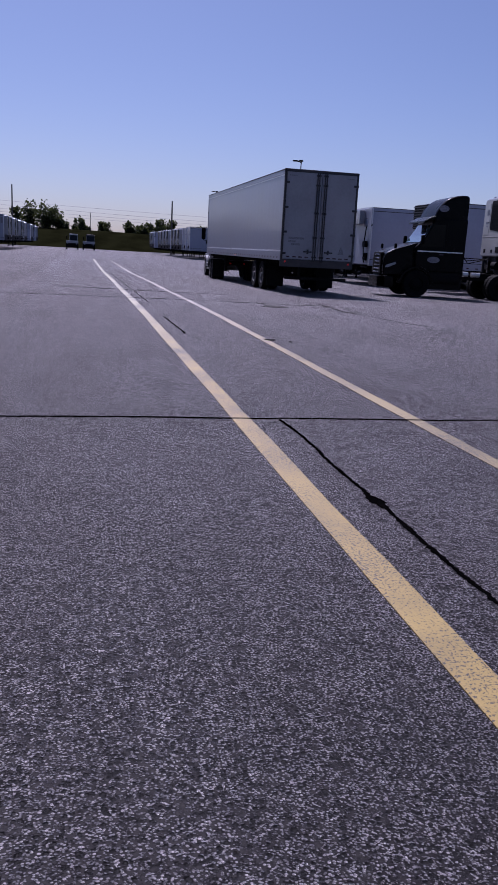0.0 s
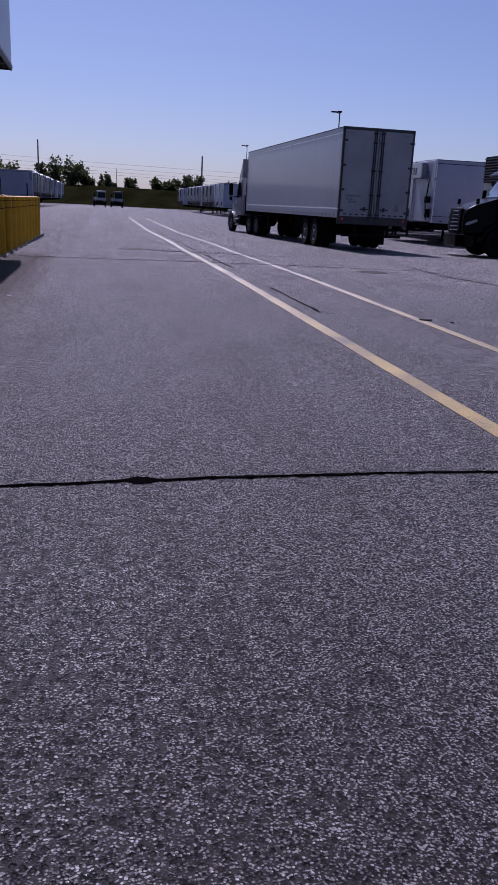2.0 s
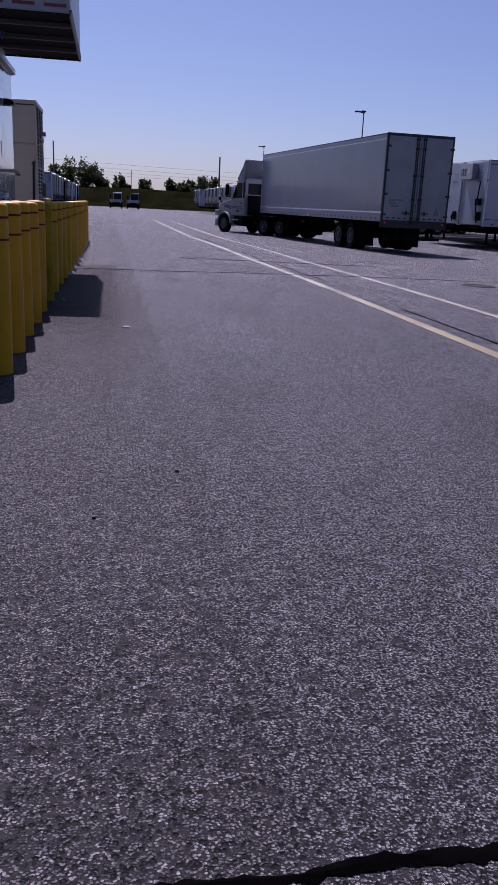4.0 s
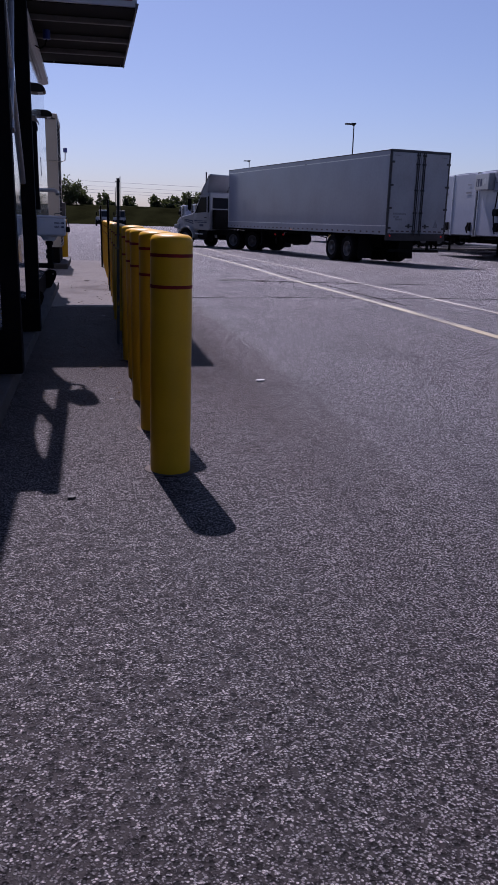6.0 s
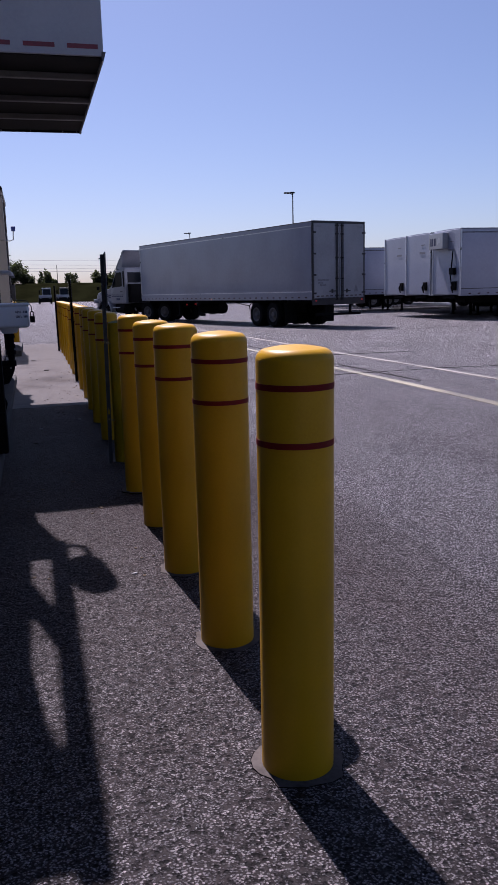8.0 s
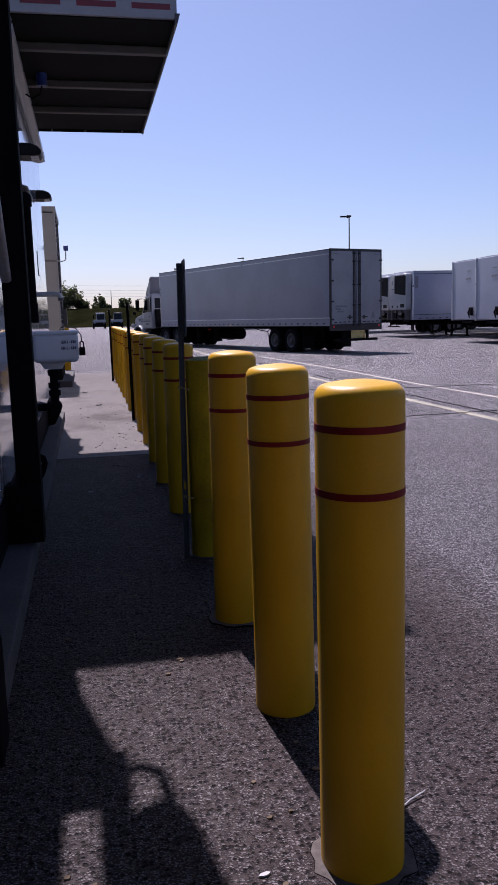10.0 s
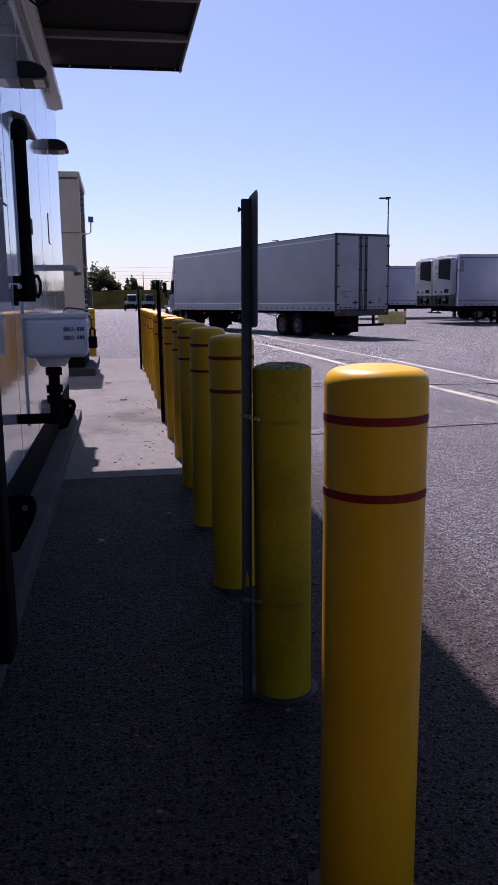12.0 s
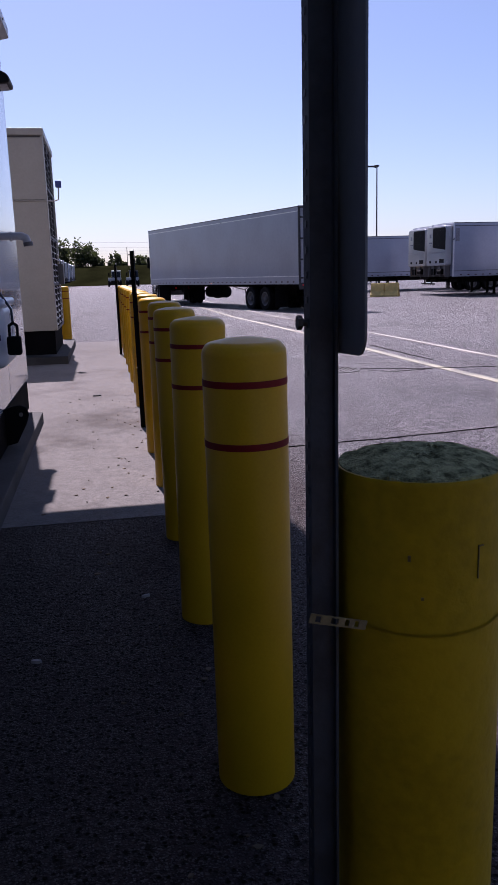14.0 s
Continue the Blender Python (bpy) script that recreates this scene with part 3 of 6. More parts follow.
def crack(pts, width, blobs=(), seed=1, label="black tar-sealed crack in the asphalt"):
    """A poured seam along a wandering line, thicker at some places."""
    rnd = random.Random(seed)
    bm = B()
    pts = [Vector((x, y, 0)) for x, y in pts]
    out = []
    for a, b in zip(pts, pts[1:]):
        n = max(2, int((b - a).length / 0.022))
        out += [a.lerp(b, i / n) for i in range(n)]
    out.append(pts[-1])
    d0 = (pts[-1] - pts[0]).normalized()
    side = Vector((-d0.y, d0.x, 0))
    left, mid, right = [], [], []
    for i, p in enumerate(out):
        s = i * 0.022
        off = 0.035 * noise.noise((s * 0.9, seed, 0)) + 0.012 * noise.noise((s * 5, seed, 3))
        w = width * (0.70 + 0.7 * abs(noise.noise((s * 2.3, seed, 7))) + 0.35 * rnd.random())
        for bxx, byy, bw in blobs:
            w += 0.55 * bw * (0.75 + 0.5 * rnd.random()) * math.exp(-(((p.x - bxx) ** 2 + (p.y - byy) ** 2) / (0.055 ** 2)) ** 2)
        c = p + side * off
        for arr, k, h in ((left, -0.5, 0.002), (mid, 0.0, 0.008), (right, 0.5, 0.002)):
            v = c + side * (w * k + 0.017 * (rnd.random() - 0.5) * abs(k) * 2)
            arr.append(bm.verts.new((v.x, v.y, gz(v.x, v.y) + h + 0.001)))
    for i in range(len(out) - 1):
        bm.faces.new((left[i], mid[i], mid[i + 1], left[i + 1]))
        bm.faces.new((mid[i], right[i], right[i + 1], mid[i + 1]))
    bmesh.ops.recalc_face_normals(bm, faces=bm.faces[:])
    for f in bm.faces:
        if f.normal.z < 0:
            f.normal_flip()
    return solo("sealed_crack", bm, TAR, label, "sealed crack", kind="structure")


build_ground()
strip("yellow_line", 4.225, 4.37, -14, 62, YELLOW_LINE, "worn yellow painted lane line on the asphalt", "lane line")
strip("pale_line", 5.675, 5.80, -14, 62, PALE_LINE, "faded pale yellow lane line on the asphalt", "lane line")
crack([(-0.2, -4.60), (1.13, -4.53), (2.76, -4.43), (4.6, -4.37), (6.5, -4.26), (14, -3.9)], 0.030, [(2.19, -4.44, 0.09), (1.5, -4.5, 0.03), (0.7, -4.55, 0.04)], 3)
crack([(4.60, -4.40), (4.63, -6.4), (4.65, -7.7), (4.62, -13)], 0.026, [(4.62, -6.38, 0.08), (4.62, -6.46, 0.04), (4.66, -7.1, 0.03)], 5)
crack([(4.63, 1.5), (4.60, 4.3)], 0.030, [(4.62, 1.75, 0.08), (4.63, 2.5, 0.05)], 8)
crack([(4.62, 8.2), (4.62, 12.8)], 0.030, [], 9)
crack([(4.62, 14.9), (4.60, 17.8)], 0.030, [], 11)
for _y0, _y1 in ((19.2, 20.1), (21.6, 22.6), (23.4, 24.6), (25.8, 29.2)):
    crack([(4.60, _y0), (4.58, _y1)], 0.034, [], int(_y0))
crack([(0.3, 8.95), (1.4, 9.2), (2.8, 9.42), (4.3, 9.62), (5.8, 9.9), (9.5, 9.9)], 0.013, [], 12)
crack([(3.2, 14.1), (3.8, 13.85), (5.1, 13.7), (7.5, 13.9)], 0.008, [], 21)
crack([(3.2, 13.8), (3.55, 13.6), (4.1, 13.75)], 0.006, [], 22)
crack([(9.45, 11.0), (9.25, 8.1), (9.54, 6.5), (9.67, 5.6), (10.0, 4.7)], 0.013, [(9.95, 4.85, 0.05)], 14)
crack([(10, 24), (15.5, 24.6), (26, 23.8)], 0.015, [], 16)


strip("white_mark", 3.36, 4.05, 14.80, 14.87, WHITE_LINE, "short worn white mark by the drain", "lane line")
strip("white_mark", 3.46, 4.10, 15.90, 15.96, WHITE_LINE, "short worn white mark by the drain", "lane line")


# ---------------------------------------------------------------- walkway, plinth and bollards
def slab(name, x0, x1, y0, y1, z0, z1, material, label, bevel=0.012):
    bm = B()
    bx(bm, x0, x1, y0, y1, z0, z1, bevel, 2)
    return solo(name, bm, material, label, "concrete slab", kind="structure")


slab("walkway", -3.4, 0.17, 7.62, 20.1, -0.10, 0.004, WALKWAY, "weathered brownish walkway beside the bollards", 0.004)
slab("plinth", -6.0, -0.925, 0.9, 10.85, -0.1, 0.10, KERB, "raised concrete plinth under the generator enclosure", 0.016)
slab("cabinet_pad", -4.2, -0.90, 15.95, 19.5, -0.05, 0.125, KERB, "low concrete pad under the tan cabinet", 0.016)


def warehouse():
    """Unseen plain panelled block behind the machines, added to cut sky light."""
    ob = thing("warehouse", "unseen plain grey wall block added to hold back sky light", "building", kind="structure")
    for i in range(14):
        bm = B()
        bx(bm, -30, -7.0, -42 + 6 * i, -36.02 + 6 * i, -0.1, 11.0, 0.02, 1)
        part("wall_bay", bm, CONCRETE, ob)
    bm = B()
    bx(bm, -30.1, -6.9, -42.1, 42.1, 11.0, 11.25, 0.02, 1)
    part("parapet", bm, RIB, ob)


warehouse()


def make_bollard():
    ob = thing("bollard", "yellow plastic-sleeved bollard with two dark red bands", "bollard", "bollards along the walkway")
    bm = B()
    r = 0.100
    prof = [(r, -0.02), (r, 0.3), (r, 0.7), (r, 1.110)]
    prof += [(r - 0.028 * (1 - math.cos(a)), 1.110 + 0.030 * math.sin(a)) for a in (0.3, 0.6, 0.9, 1.2, 1.45)]
    prof += [(r * 0.40, 1.146), (0, 1.149)]
    lathe(bm, prof, 40)
    part("sleeve", bm, SLEEVE, ob)
    for z in (0.903, 1.047):
        bm = B()
        lathe(bm, [(r - 0.002, z - 0.008), (r + 0.0012, z - 0.008), (r + 0.0012, z + 0.008), (r - 0.002, z + 0.008)], 40)
        part("band", bm, RED_BAND, ob)
    bm = B()
    ring = []
    for i in range(22):
        a = 2 * math.pi * i / 22
        q = 0.130 + 0.040 * noise.noise((math.cos(a) * 2, math.sin(a) * 2, 4))
        ring.append((q * math.cos(a), q * math.sin(a)))
    prism(bm, ring, "z", -0.03, -0.0105)
    part("footing", bm, COLLAR, ob, "rough concrete collar")
    bm = B()
    prism(bm, [(x * 1.016, y * 1.016) for x, y in ring], "z", -0.03, -0.0112)
    part("joint", bm, TAR, ob, "dark open joint round the collar")
    return ob


BOLLARD_Y = [0.0, 0.84, 1.66, 2.45, 3.262, 5.27, 6.29, 7.26, 8.28, 9.27, 10.45, 11.45, 12.45, 13.45, 14.45, 15.5, 16.5, 17.5, 18.5]
_first = make_bollard()
for _i, _y in enumerate(BOLLARD_Y):
    _dx = 0.005 * math.sin(_i * 2.7) + 0.045 * ease((_y - 5.0) / 4.5) + 0.02 * ease((_y - 9) / 5)
    _m = pose(_dx, _y, 0.012 if _y < 2 else 0.004 if _y < 3 else 0.016 if _y < 4 else -0.006, 0.35 * math.sin(_i * 1.9), 0.4 * math.cos(_i * 2.3), _i * 47)
    if _i:
        copy_thing(_first, _m)
    else:
        _first.matrix_basis = _m


def old_bollard(m):
    ob = thing("old_bollard", "bare yellow painted steel bollard with a crumbling mortar top", "bollard", "", m)
    bm = B()
    lathe(bm, [(0.093, -0.02), (0.093, 0.5), (0.093, 1.072), (0.091, 1.077), (0.085, 1.077)], 40, cap=False)
    part("pipe", bm, OLD_YELLOW, ob)
    bm = B()
    rings = []
    for k, (r, z) in enumerate(((0.091, 1.069), (0.088, 1.079), (0.070, 1.085), (0.047, 1.090), (0.022, 1.092))):
        rings.append([bm.verts.new((r * math.cos(t * 0.1745), r * math.sin(t * 0.1745), z + (0.006 * noise.noise((k * 1.7, t * 0.9, 2)) if k else 0))) for t in range(36)])
    for a, b in zip(rings, rings[1:]):
        for i in range(36):
            bm.faces.new((a[i], a[(i + 1) % 36], b[(i + 1) % 36], b[i]))
    bm.faces.new(rings[-1])
    bmesh.ops.recalc_face_normals(bm, faces=bm.faces[:])
    part("cap", bm, ROUGH_TOP, ob, "rough mossy mortar dome")
    # two steel straps tie the post to the pipe
    for z in (0.925, 0.335):
        bm = B()
        vs = []
        for i in range(5, 29):
            a = math.pi * (1.22 - 1.2 * i / 28)
            vs.append([bm.verts.new((0.0938 * math.cos(a), -0.0938 * math.sin(a), z - 0.011 * math.sin(i / 28 * 3.1) + dz)) for dz in (-0.0016, 0.0016)])
        fs = [bm.faces.new((p[0], q[0], q[1], p[1])) for p, q in zip(vs, vs[1:])]
        bmesh.ops.solidify(bm, geom=fs, thickness=0.0012)
        bmesh.ops.recalc_face_normals(bm, faces=bm.faces[:])
        part("painted_strap", bm, OLD_YELLOW, ob)
        bm = B()
        for xa, xb, za, zb in ((0, 0.104, 0.0036, 0.0056), (0, 0.104, -0.0056, -0.0036), (0, 0.010, -0.0036, 0.0036), (0.020, 0.038, -0.0036, 0.0036), (0.052, 0.064, -0.0036, 0.0036), (0.072, 0.082, -0.0036, 0.0036), (0.090, 0.104, -0.0036, 0.0036)):
            bx(bm, xa, xb, -0.0008, 0.0008, za, zb)
        part("strap", bm, STRAP, ob, "perforated steel strap", pose(-0.147, -0.079, z + 0.018, 0, 17, 9) @ Matrix.Diagonal((0.64, 1.0, 0.9, 1.0)))
    bm = B()
    tube(bm, (0, 0, -0.02), (0, 0, 0.003), 0.126, 22, 0.116)
    part("footing", bm, DEBRIS, ob, "grimy dark patch of concrete")
    # worn marks on the paint
    for a, z, w, h in ((-1.9, 0.955, 0.003, 0.003), (-1.25, 0.99, 0.0010, 0.036), (-1.21, 1.007, 0.006, 0.001), (-1.95, 0.60, 0.004, 0.010), (-1.75, 0.318, 0.018, 0.005), (-1.5, 0.318, 0.012, 0.006), (-1.28, 0.322, 0.022, 0.006), (-1.02, 0.327, 0.012, 0.004), (-2.05, 0.998, 0.003, 0.006)):
        bm = B()
        bx(bm, -w / 2, w / 2, -0.0946, -0.0922, z - h / 2, z + h / 2)
        part("scrape", bm, SCUFF, ob, "dark scrape", pose(0, 0, 0, 0, 0, math.degrees(a) + 90))


old_bollard(pose(0.018, 4.243, 0))


def u_post(height, sign=True, label="galvanised U-channel sign post tied to the old bollard", k=1.0, steel=GALV):
    """A ribbed U-channel post; the open side looks along +y."""
    ob = thing("sign_post", label, "sign post", "sign posts along the bollards")
    bm = B()
    w, d, t = 0.040, 0.030, 0.0035
    prof = [(-w, d), (-w, d - t), (-w / 2 - t, d - t), (-w / 2 - t, 0), (w / 2 + t, 0), (w / 2 + t, d - t), (w, d - t), (w, d), (w / 2, d), (w / 2, t), (-w / 2, t), (-w / 2, d)]
    prism(bm, [(x * 0.55 * k, y * 0.9 * k) for x, y in prof], "z", -0.05, height)
    part("channel", bm, steel, ob)
    bm = B()
    tube(bm, (0, -0.0012, 0), (0, 0.001, 0), 0.0042, 8)
    hole = part("hole", bm, DARK_RAIL, ob, "", pose(0, 0, 0.04))
    for i in range(1, int(height / 0.0254) - 2):
        again(hole, "hole", pose(0, 0, 0.04 + i * 0.0254))
    if height > 1.55:
        bm = B()
        prism(bm, [(0.006, 0.383), (0.020, 0.381), (0.019, 0.402), (0.015, 0.420), (0.012, 0.434), (0.009, 0.418), (0.007, 0.400)], "x", 0.0122, 0.0148)
        part("smear", bm, OLD_YELLOW, ob, "yellow paint smear")
    if sign:
        bm = B()
        hh, ww, rr = 0.400, 0.160, 0.022
        pts = []
        for cx, cz, a0 in ((ww - rr, hh - rr, 0), (rr, hh - rr, 90), (rr, rr, 180), (ww - rr, rr, 270)):
            pts += [(cx + rr * math.cos(radians(a0 + k * 22.5)), cz + rr * math.sin(radians(a0 + k * 22.5))) for k in range(5)]
        prism(bm, [(x - ww / 2, z) for x, z in pts], "y", 0.031, 0.0335)
        part("sign_plate", bm, SIGN_BACK, ob, "bare aluminium sign plate", pose(0.015, 0, height - 0.384))
        for z in (height - 0.03, height - 0.352):
            bm = B()
            tube(bm, (0, -0.008, z), (0, 0.036, z), 0.004, 8)
            tube(bm, (0, -0.011, z), (0, -0.006, z), 0.0075, 6)
            part("bolt", bm, IRON, ob)
    return ob


_p = u_post(1.588)
_p.matrix_basis = pose(-0.1275, 4.19, 0, -1.0, -2.7, -90)
_p2 = u_post(1.50, label="dark steel sign post beside the bollards", k=1.45, steel=BLACK_STEEL)
_p2.matrix_basis = pose(-0.060, 10.28, 0, 0.4, 0.6, -92)
_p3 = copy_thing(_p2, pose(-0.09, 17.1, 0, 0.3, -0.3, -88))

# ---------------------------------------------------------------- generator enclosure
WX = -1.075            # outer face of its long wall


def enclosure():
    ob = thing("generator_enclosure", "long white glossy steel generator enclosure with an overhanging hood", "generator")
    y0, y1, top = 1.32, 11.32, 3.46
    bm = B()
    bx(bm, -4.6, WX - 0.03, y0 + 0.03, y1 - 0.03, 0.40, top - 0.05)
    part("core", bm, WHITE_BOX, ob)
    edges = [y0, 2.25, 3.35, 4.40, 5.45, 6.62, 7.65, 8.75, 9.85, y1]
    for a, b in zip(edges, edges[1:]):
        bm = B()
        bx(bm, WX - 0.03, WX, a + 0.006, b - 0.006, 0.36, top - 0.06, 0.006, 2)
        part("wall_panel", bm, WHITE_PANEL, ob)
    for a, b in ((y0, y0 + 0.03), (y1 - 0.03, y1)):
        bm = B()
        bx(bm, -4.6, WX, a, b, 0.36, top - 0.06, 0.006, 2)
        part("end_panel", bm, WHITE_PANEL, ob)
    bm = B()
    bx(bm, -4.66, WX, y0 - 0.03, y1 + 0.03, top - 0.06, top, 0.01, 2)
    part("roof", bm, WHITE_BOX, ob)
    # folded gutter along the eave
    bm = B()
    prism(bm, [(WX, top - 0.075), (WX + 0.085, top - 0.055), (WX + 0.085, top + 0.025), (WX + 0.072, top + 0.025), (WX + 0.072, top - 0.035), (WX, top - 0.05)], "y", y0 - 0.03, y1 + 0.03)
    part("gutter", bm, WHITE_BOX, ob, "folded white gutter")
    for k in range(9):
        bm = B()
        tube(bm, (WX + 0.083, y0 + 0.4 + k * 1.15, top - 0.02), (WX + 0.092, y0 + 0.4 + k * 1.15, top - 0.02), 0.012, 8)
        part("gutter_bolt", bm, RIB, ob)
    bm = B()
    bx(bm, -4.55, WX + 0.01, y0, y1 - 0.25, 0.10, 0.36, 0.01, 2)
    part("base_rail", bm, BLACK_STEEL, ob, "black steel base rail")
    # overhanging hood
    hx, hy0, hy1, hz, ht = 0.268, 6.64, 10.42, 3.602, 5.25
    bm = B()
    bx(bm, WX, hx - 0.01, hy0, hy1, hz + 0.02, ht, 0.01, 2)
    part("hood", bm, WHITE_BOX, ob, "white box hood")
    bm = B()
    bx(bm, -4.6, WX - 0.004, hy0 + 0.004, hy1 - 0.004, top + 0.004, ht - 0.006, 0.01, 2)
    part("upper_housing", bm, WHITE_BOX, ob, "white upper housing behind the hood")
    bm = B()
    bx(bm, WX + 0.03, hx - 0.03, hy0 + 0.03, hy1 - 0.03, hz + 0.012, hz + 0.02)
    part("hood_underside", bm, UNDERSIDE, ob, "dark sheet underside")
    for y in (7.27, 8.34, 9.32):
        bm = B()
        bx(bm, WX + 0.02, hx - 0.03, y, y + 0.07, hz - 0.05, hz + 0.012, 0.006, 1)
        part("rib", bm, RIB, ob)
    bm = B()
    prism(bm, [(hx - 0.03, hz + 0.06), (hx - 0.03, hz - 0.022), (hx - 0.012, hz - 0.022), (hx + 0.012, hz + 0.06)], "y", hy0 - 0.01, hy1 + 0.01)
    part("drip_edge", bm, RIB, ob, "bare metal drip edge")
    bm = B()
    bx(bm, WX, hx, hy1 - 0.02, hy1 + 0.008, hz - 0.012, hz + 0.03, 0.004, 1)
    part("end_flange", bm, UNDERSIDE, ob)
    for x in (-0.85, -0.45, 0.0, 0.20):
        bm = B()
        tube(bm, (x, hy1 - 0.01, hz + 0.002), (x, hy1 - 0.026, hz + 0.002), 0.007, 8)
        part("rivet", bm, WHITE_TAPE, ob)
    # red and white tape along the foot of the hood
    x = WX + 0.14
    while x < hx - 0.16:
        bm = B()
        bx(bm, x, x + 0.30, hy0 - 0.004, hy0 + 0.002, hz + 0.085, hz + 0.128)
        part("tape", bm, HOOD_TAPE, ob, "red reflective tape")
        x += 0.42
    y = hy0 + 0.1
    while y < hy1 - 0.3:
        bm = B()
        bx(bm, hx - 0.012, hx - 0.006, y, y + 0.30, hz + 0.085, hz + 0.128)
        part("tape", bm, HOOD_TAPE, ob, "red reflective tape")
        y += 0.42
    # standing frame on the near half: posts, top rail and stays
    for y in (2.18, 4.45):
        bm = B()
        bx(bm, -1.005, -0.875, y - 0.065, y + 0.065, 0.40, 3.34, 0.008, 2)
        bx(bm, -1.07, -0.875, y - 0.085, y + 0.085, 0.10, 0.42, 0.01, 2)
        part("post", bm, BLACK_STEEL, ob, "black steel post")
    bm = B()
    bx(bm, -0.885, -0.795, 2.05, 4.60, 3.22, 3.32, 0.008, 2)
    part("top_rail", bm, BLACK_STEEL, ob)
    for ya, za, yb, zb in ((2.25, 3.2, 3.5, 1.9), (4.38, 3.2, 3.35, 1.9), (3.35, 3.0, 4.38, 1.52), (3.2, 3.0, 2.25, 1.52)):
        bm = B()
        tube(bm, (-1.00, ya, za), (-0.98, yb, zb), 0.028, 12)
        part("stay", bm, GREY_STRUT, ob, "slanting grey stay")
    bm = B()
    bent(bm, [(-0.84, 4.40, 3.30), (-0.83, 4.56, 3.36), (-0.77, 4.60, 3.37), (-0.715, 4.55, 3.37), (-0.69, 4.30, 3.37)], 0.020, 10)
    part("lamp_bracket", bm, BLACK_STEEL, ob, "curved lamp bracket")
    for y in (2.18, 3.3, 4.45):
        bm = B()
        tube(bm, (WX + 0.05, y + 0.80, top - 0.02), (-0.84, y, 3.27), 0.055, 10)
        part("arm", bm, BLACK_STEEL, ob)
    # tall dark pipe with bracket and clamps
    bm = B()
    tube(bm, (-0.995, 6.70, 1.34), (-0.995, 6.70, 2.27), 0.036, 16)
    bent(bm, [(-0.995, 6.70, 1.40), (-0.995, 6.70, 1.345), (-1.01, 6.70, 1.33), (WX, 6.70, 1.33)], 0.036, 12)
    tube(bm, (WX, 6.70, 1.33), (WX + 0.016, 6.70, 1.33), 0.062, 16)
    tube(bm, (-0.995, 6.70, 1.37), (-0.995, 6.70, 1.292), 0.042, 12)
    for z in (1.42,):
        tube(bm, (-0.995, 6.70, z - 0.03), (-0.995, 6.70, z + 0.03), 0.044, 12)
        bx(bm, WX, -0.985, 6.68, 6.72, z - 0.02, z + 0.02)
    vent = part("vent_pipe", bm, BLACK_STEEL, ob, "black vertical pipe")
    bm = B()
    lathe(bm, [(0.036, 0.0), (0.047, 0.004), (0.047, 0.055), (0.043, 0.085), (0.030, 0.105), (0.012, 0.114), (0.0, 0.115)], 20)
    part("pipe_cap", bm, BLACK_STEEL, vent, "rounded black cap", pose(-0.995, 6.70, 2.20))
    bm = B()
    prism(bm, [(WX, 2.452), (WX + 0.080, 2.425), (WX + 0.080, 2.395), (WX + 0.074, 2.395), (WX + 0.074, 2.418), (WX, 2.440)], "y", 7.12, 7.92)
    cap = part("rain_hood", bm, RIB, ob, "folded drip cap over the door")
    for k in range(4):
        bm = B()
        tube(bm, (WX + 0.078, 7.20 + 0.21 * k, 2.410), (WX + 0.085, 7.20 + 0.21 * k, 2.410), 0.008, 8)
        part("screw", bm, RIB, cap)
    bm = B()
    bent(bm, [(WX + 0.01, 7.80, 1.47), (WX + 0.035, 7.80, 1.475), (WX + 0.052, 7.79, 1.43), (WX + 0.05, 7.78, 1.36), (WX + 0.032, 7.78, 1.325), (WX + 0.015, 7.79, 1.35), (WX + 0.013, 7.80, 1.41)], 0.011, 8)
    part("hose_loop", bm, BLACK_STEEL, ob, "short looped black hose")
    # elbow pipe
    bm = B()
    bent(bm, [(WX, 9.95, 1.62), (-0.90, 9.95, 1.62), (-0.870, 9.95, 1.605), (-0.857, 9.95, 1.57)], 0.030, 12)
    tube(bm, (-0.985, 9.95, 1.62), (-0.975, 9.95, 1.62), 0.04, 12)
    part("drain_elbow", bm, WHITE_BOX, ob, "pale pipe elbow")
    bm = B()
    tube(bm, (-0.857, 9.95, 1.575), (-0.853, 9.95, 1.545), 0.036, 14)
    part("elbow_mouth", bm, RIB, ob, "grimy elbow mouth")
    # door outlines, handle and plates
    for a, b in ((5.55, 6.36), (7.02, 7.80)):
        bm = B()
        bx(bm, WX - 0.004, WX + 0.012, a, b, 0.5, 2.39, 0.006, 2)
        part("door", bm, WHITE_PANEL, ob)
    for y, z, w, h in ((6.39, 1.82, 0.19, 0.27), (9.46, 1.82, 0.19, 0.27)):
        bm = B()
        bx(bm, WX + 0.0003, WX + 0.0046, y, y + w, z, z + h, 0.001, 1)
        p = part("plate", bm, INK, ob, "small framed notice plate")
        bm = B()
        bx(bm, WX + 0.0040, WX + 0.0056, y + 0.012, y + w - 0.012, z + 0.007, z + h - 0.007)
        part("face", bm, WHITE_PANEL, p)
    bm = B()
    for ya, yb, za, zz in ((7.62, 7.627, 1.76, 1.87), (7.783, 7.79, 1.76, 1.87), (7.627, 7.783, 1.863, 1.87), (7.627, 7.783, 1.76, 1.767), (7.66, 7.75, 1.81, 1.825)):
        bx(bm, WX + 0.01, WX + 0.022, ya, yb, za, zz, 0.003, 1)
    part("latch", bm, RIB, ob, "recessed grey paddle latch")
    bm = B()
    tube(bm, (-0.86, 8.15, hz + 0.01), (-0.86, 8.15, 3.50), 0.050, 16)
    part("sensor_pot", bm, BLUE, ob, "small dark blue sensor pot")
    bm = B()
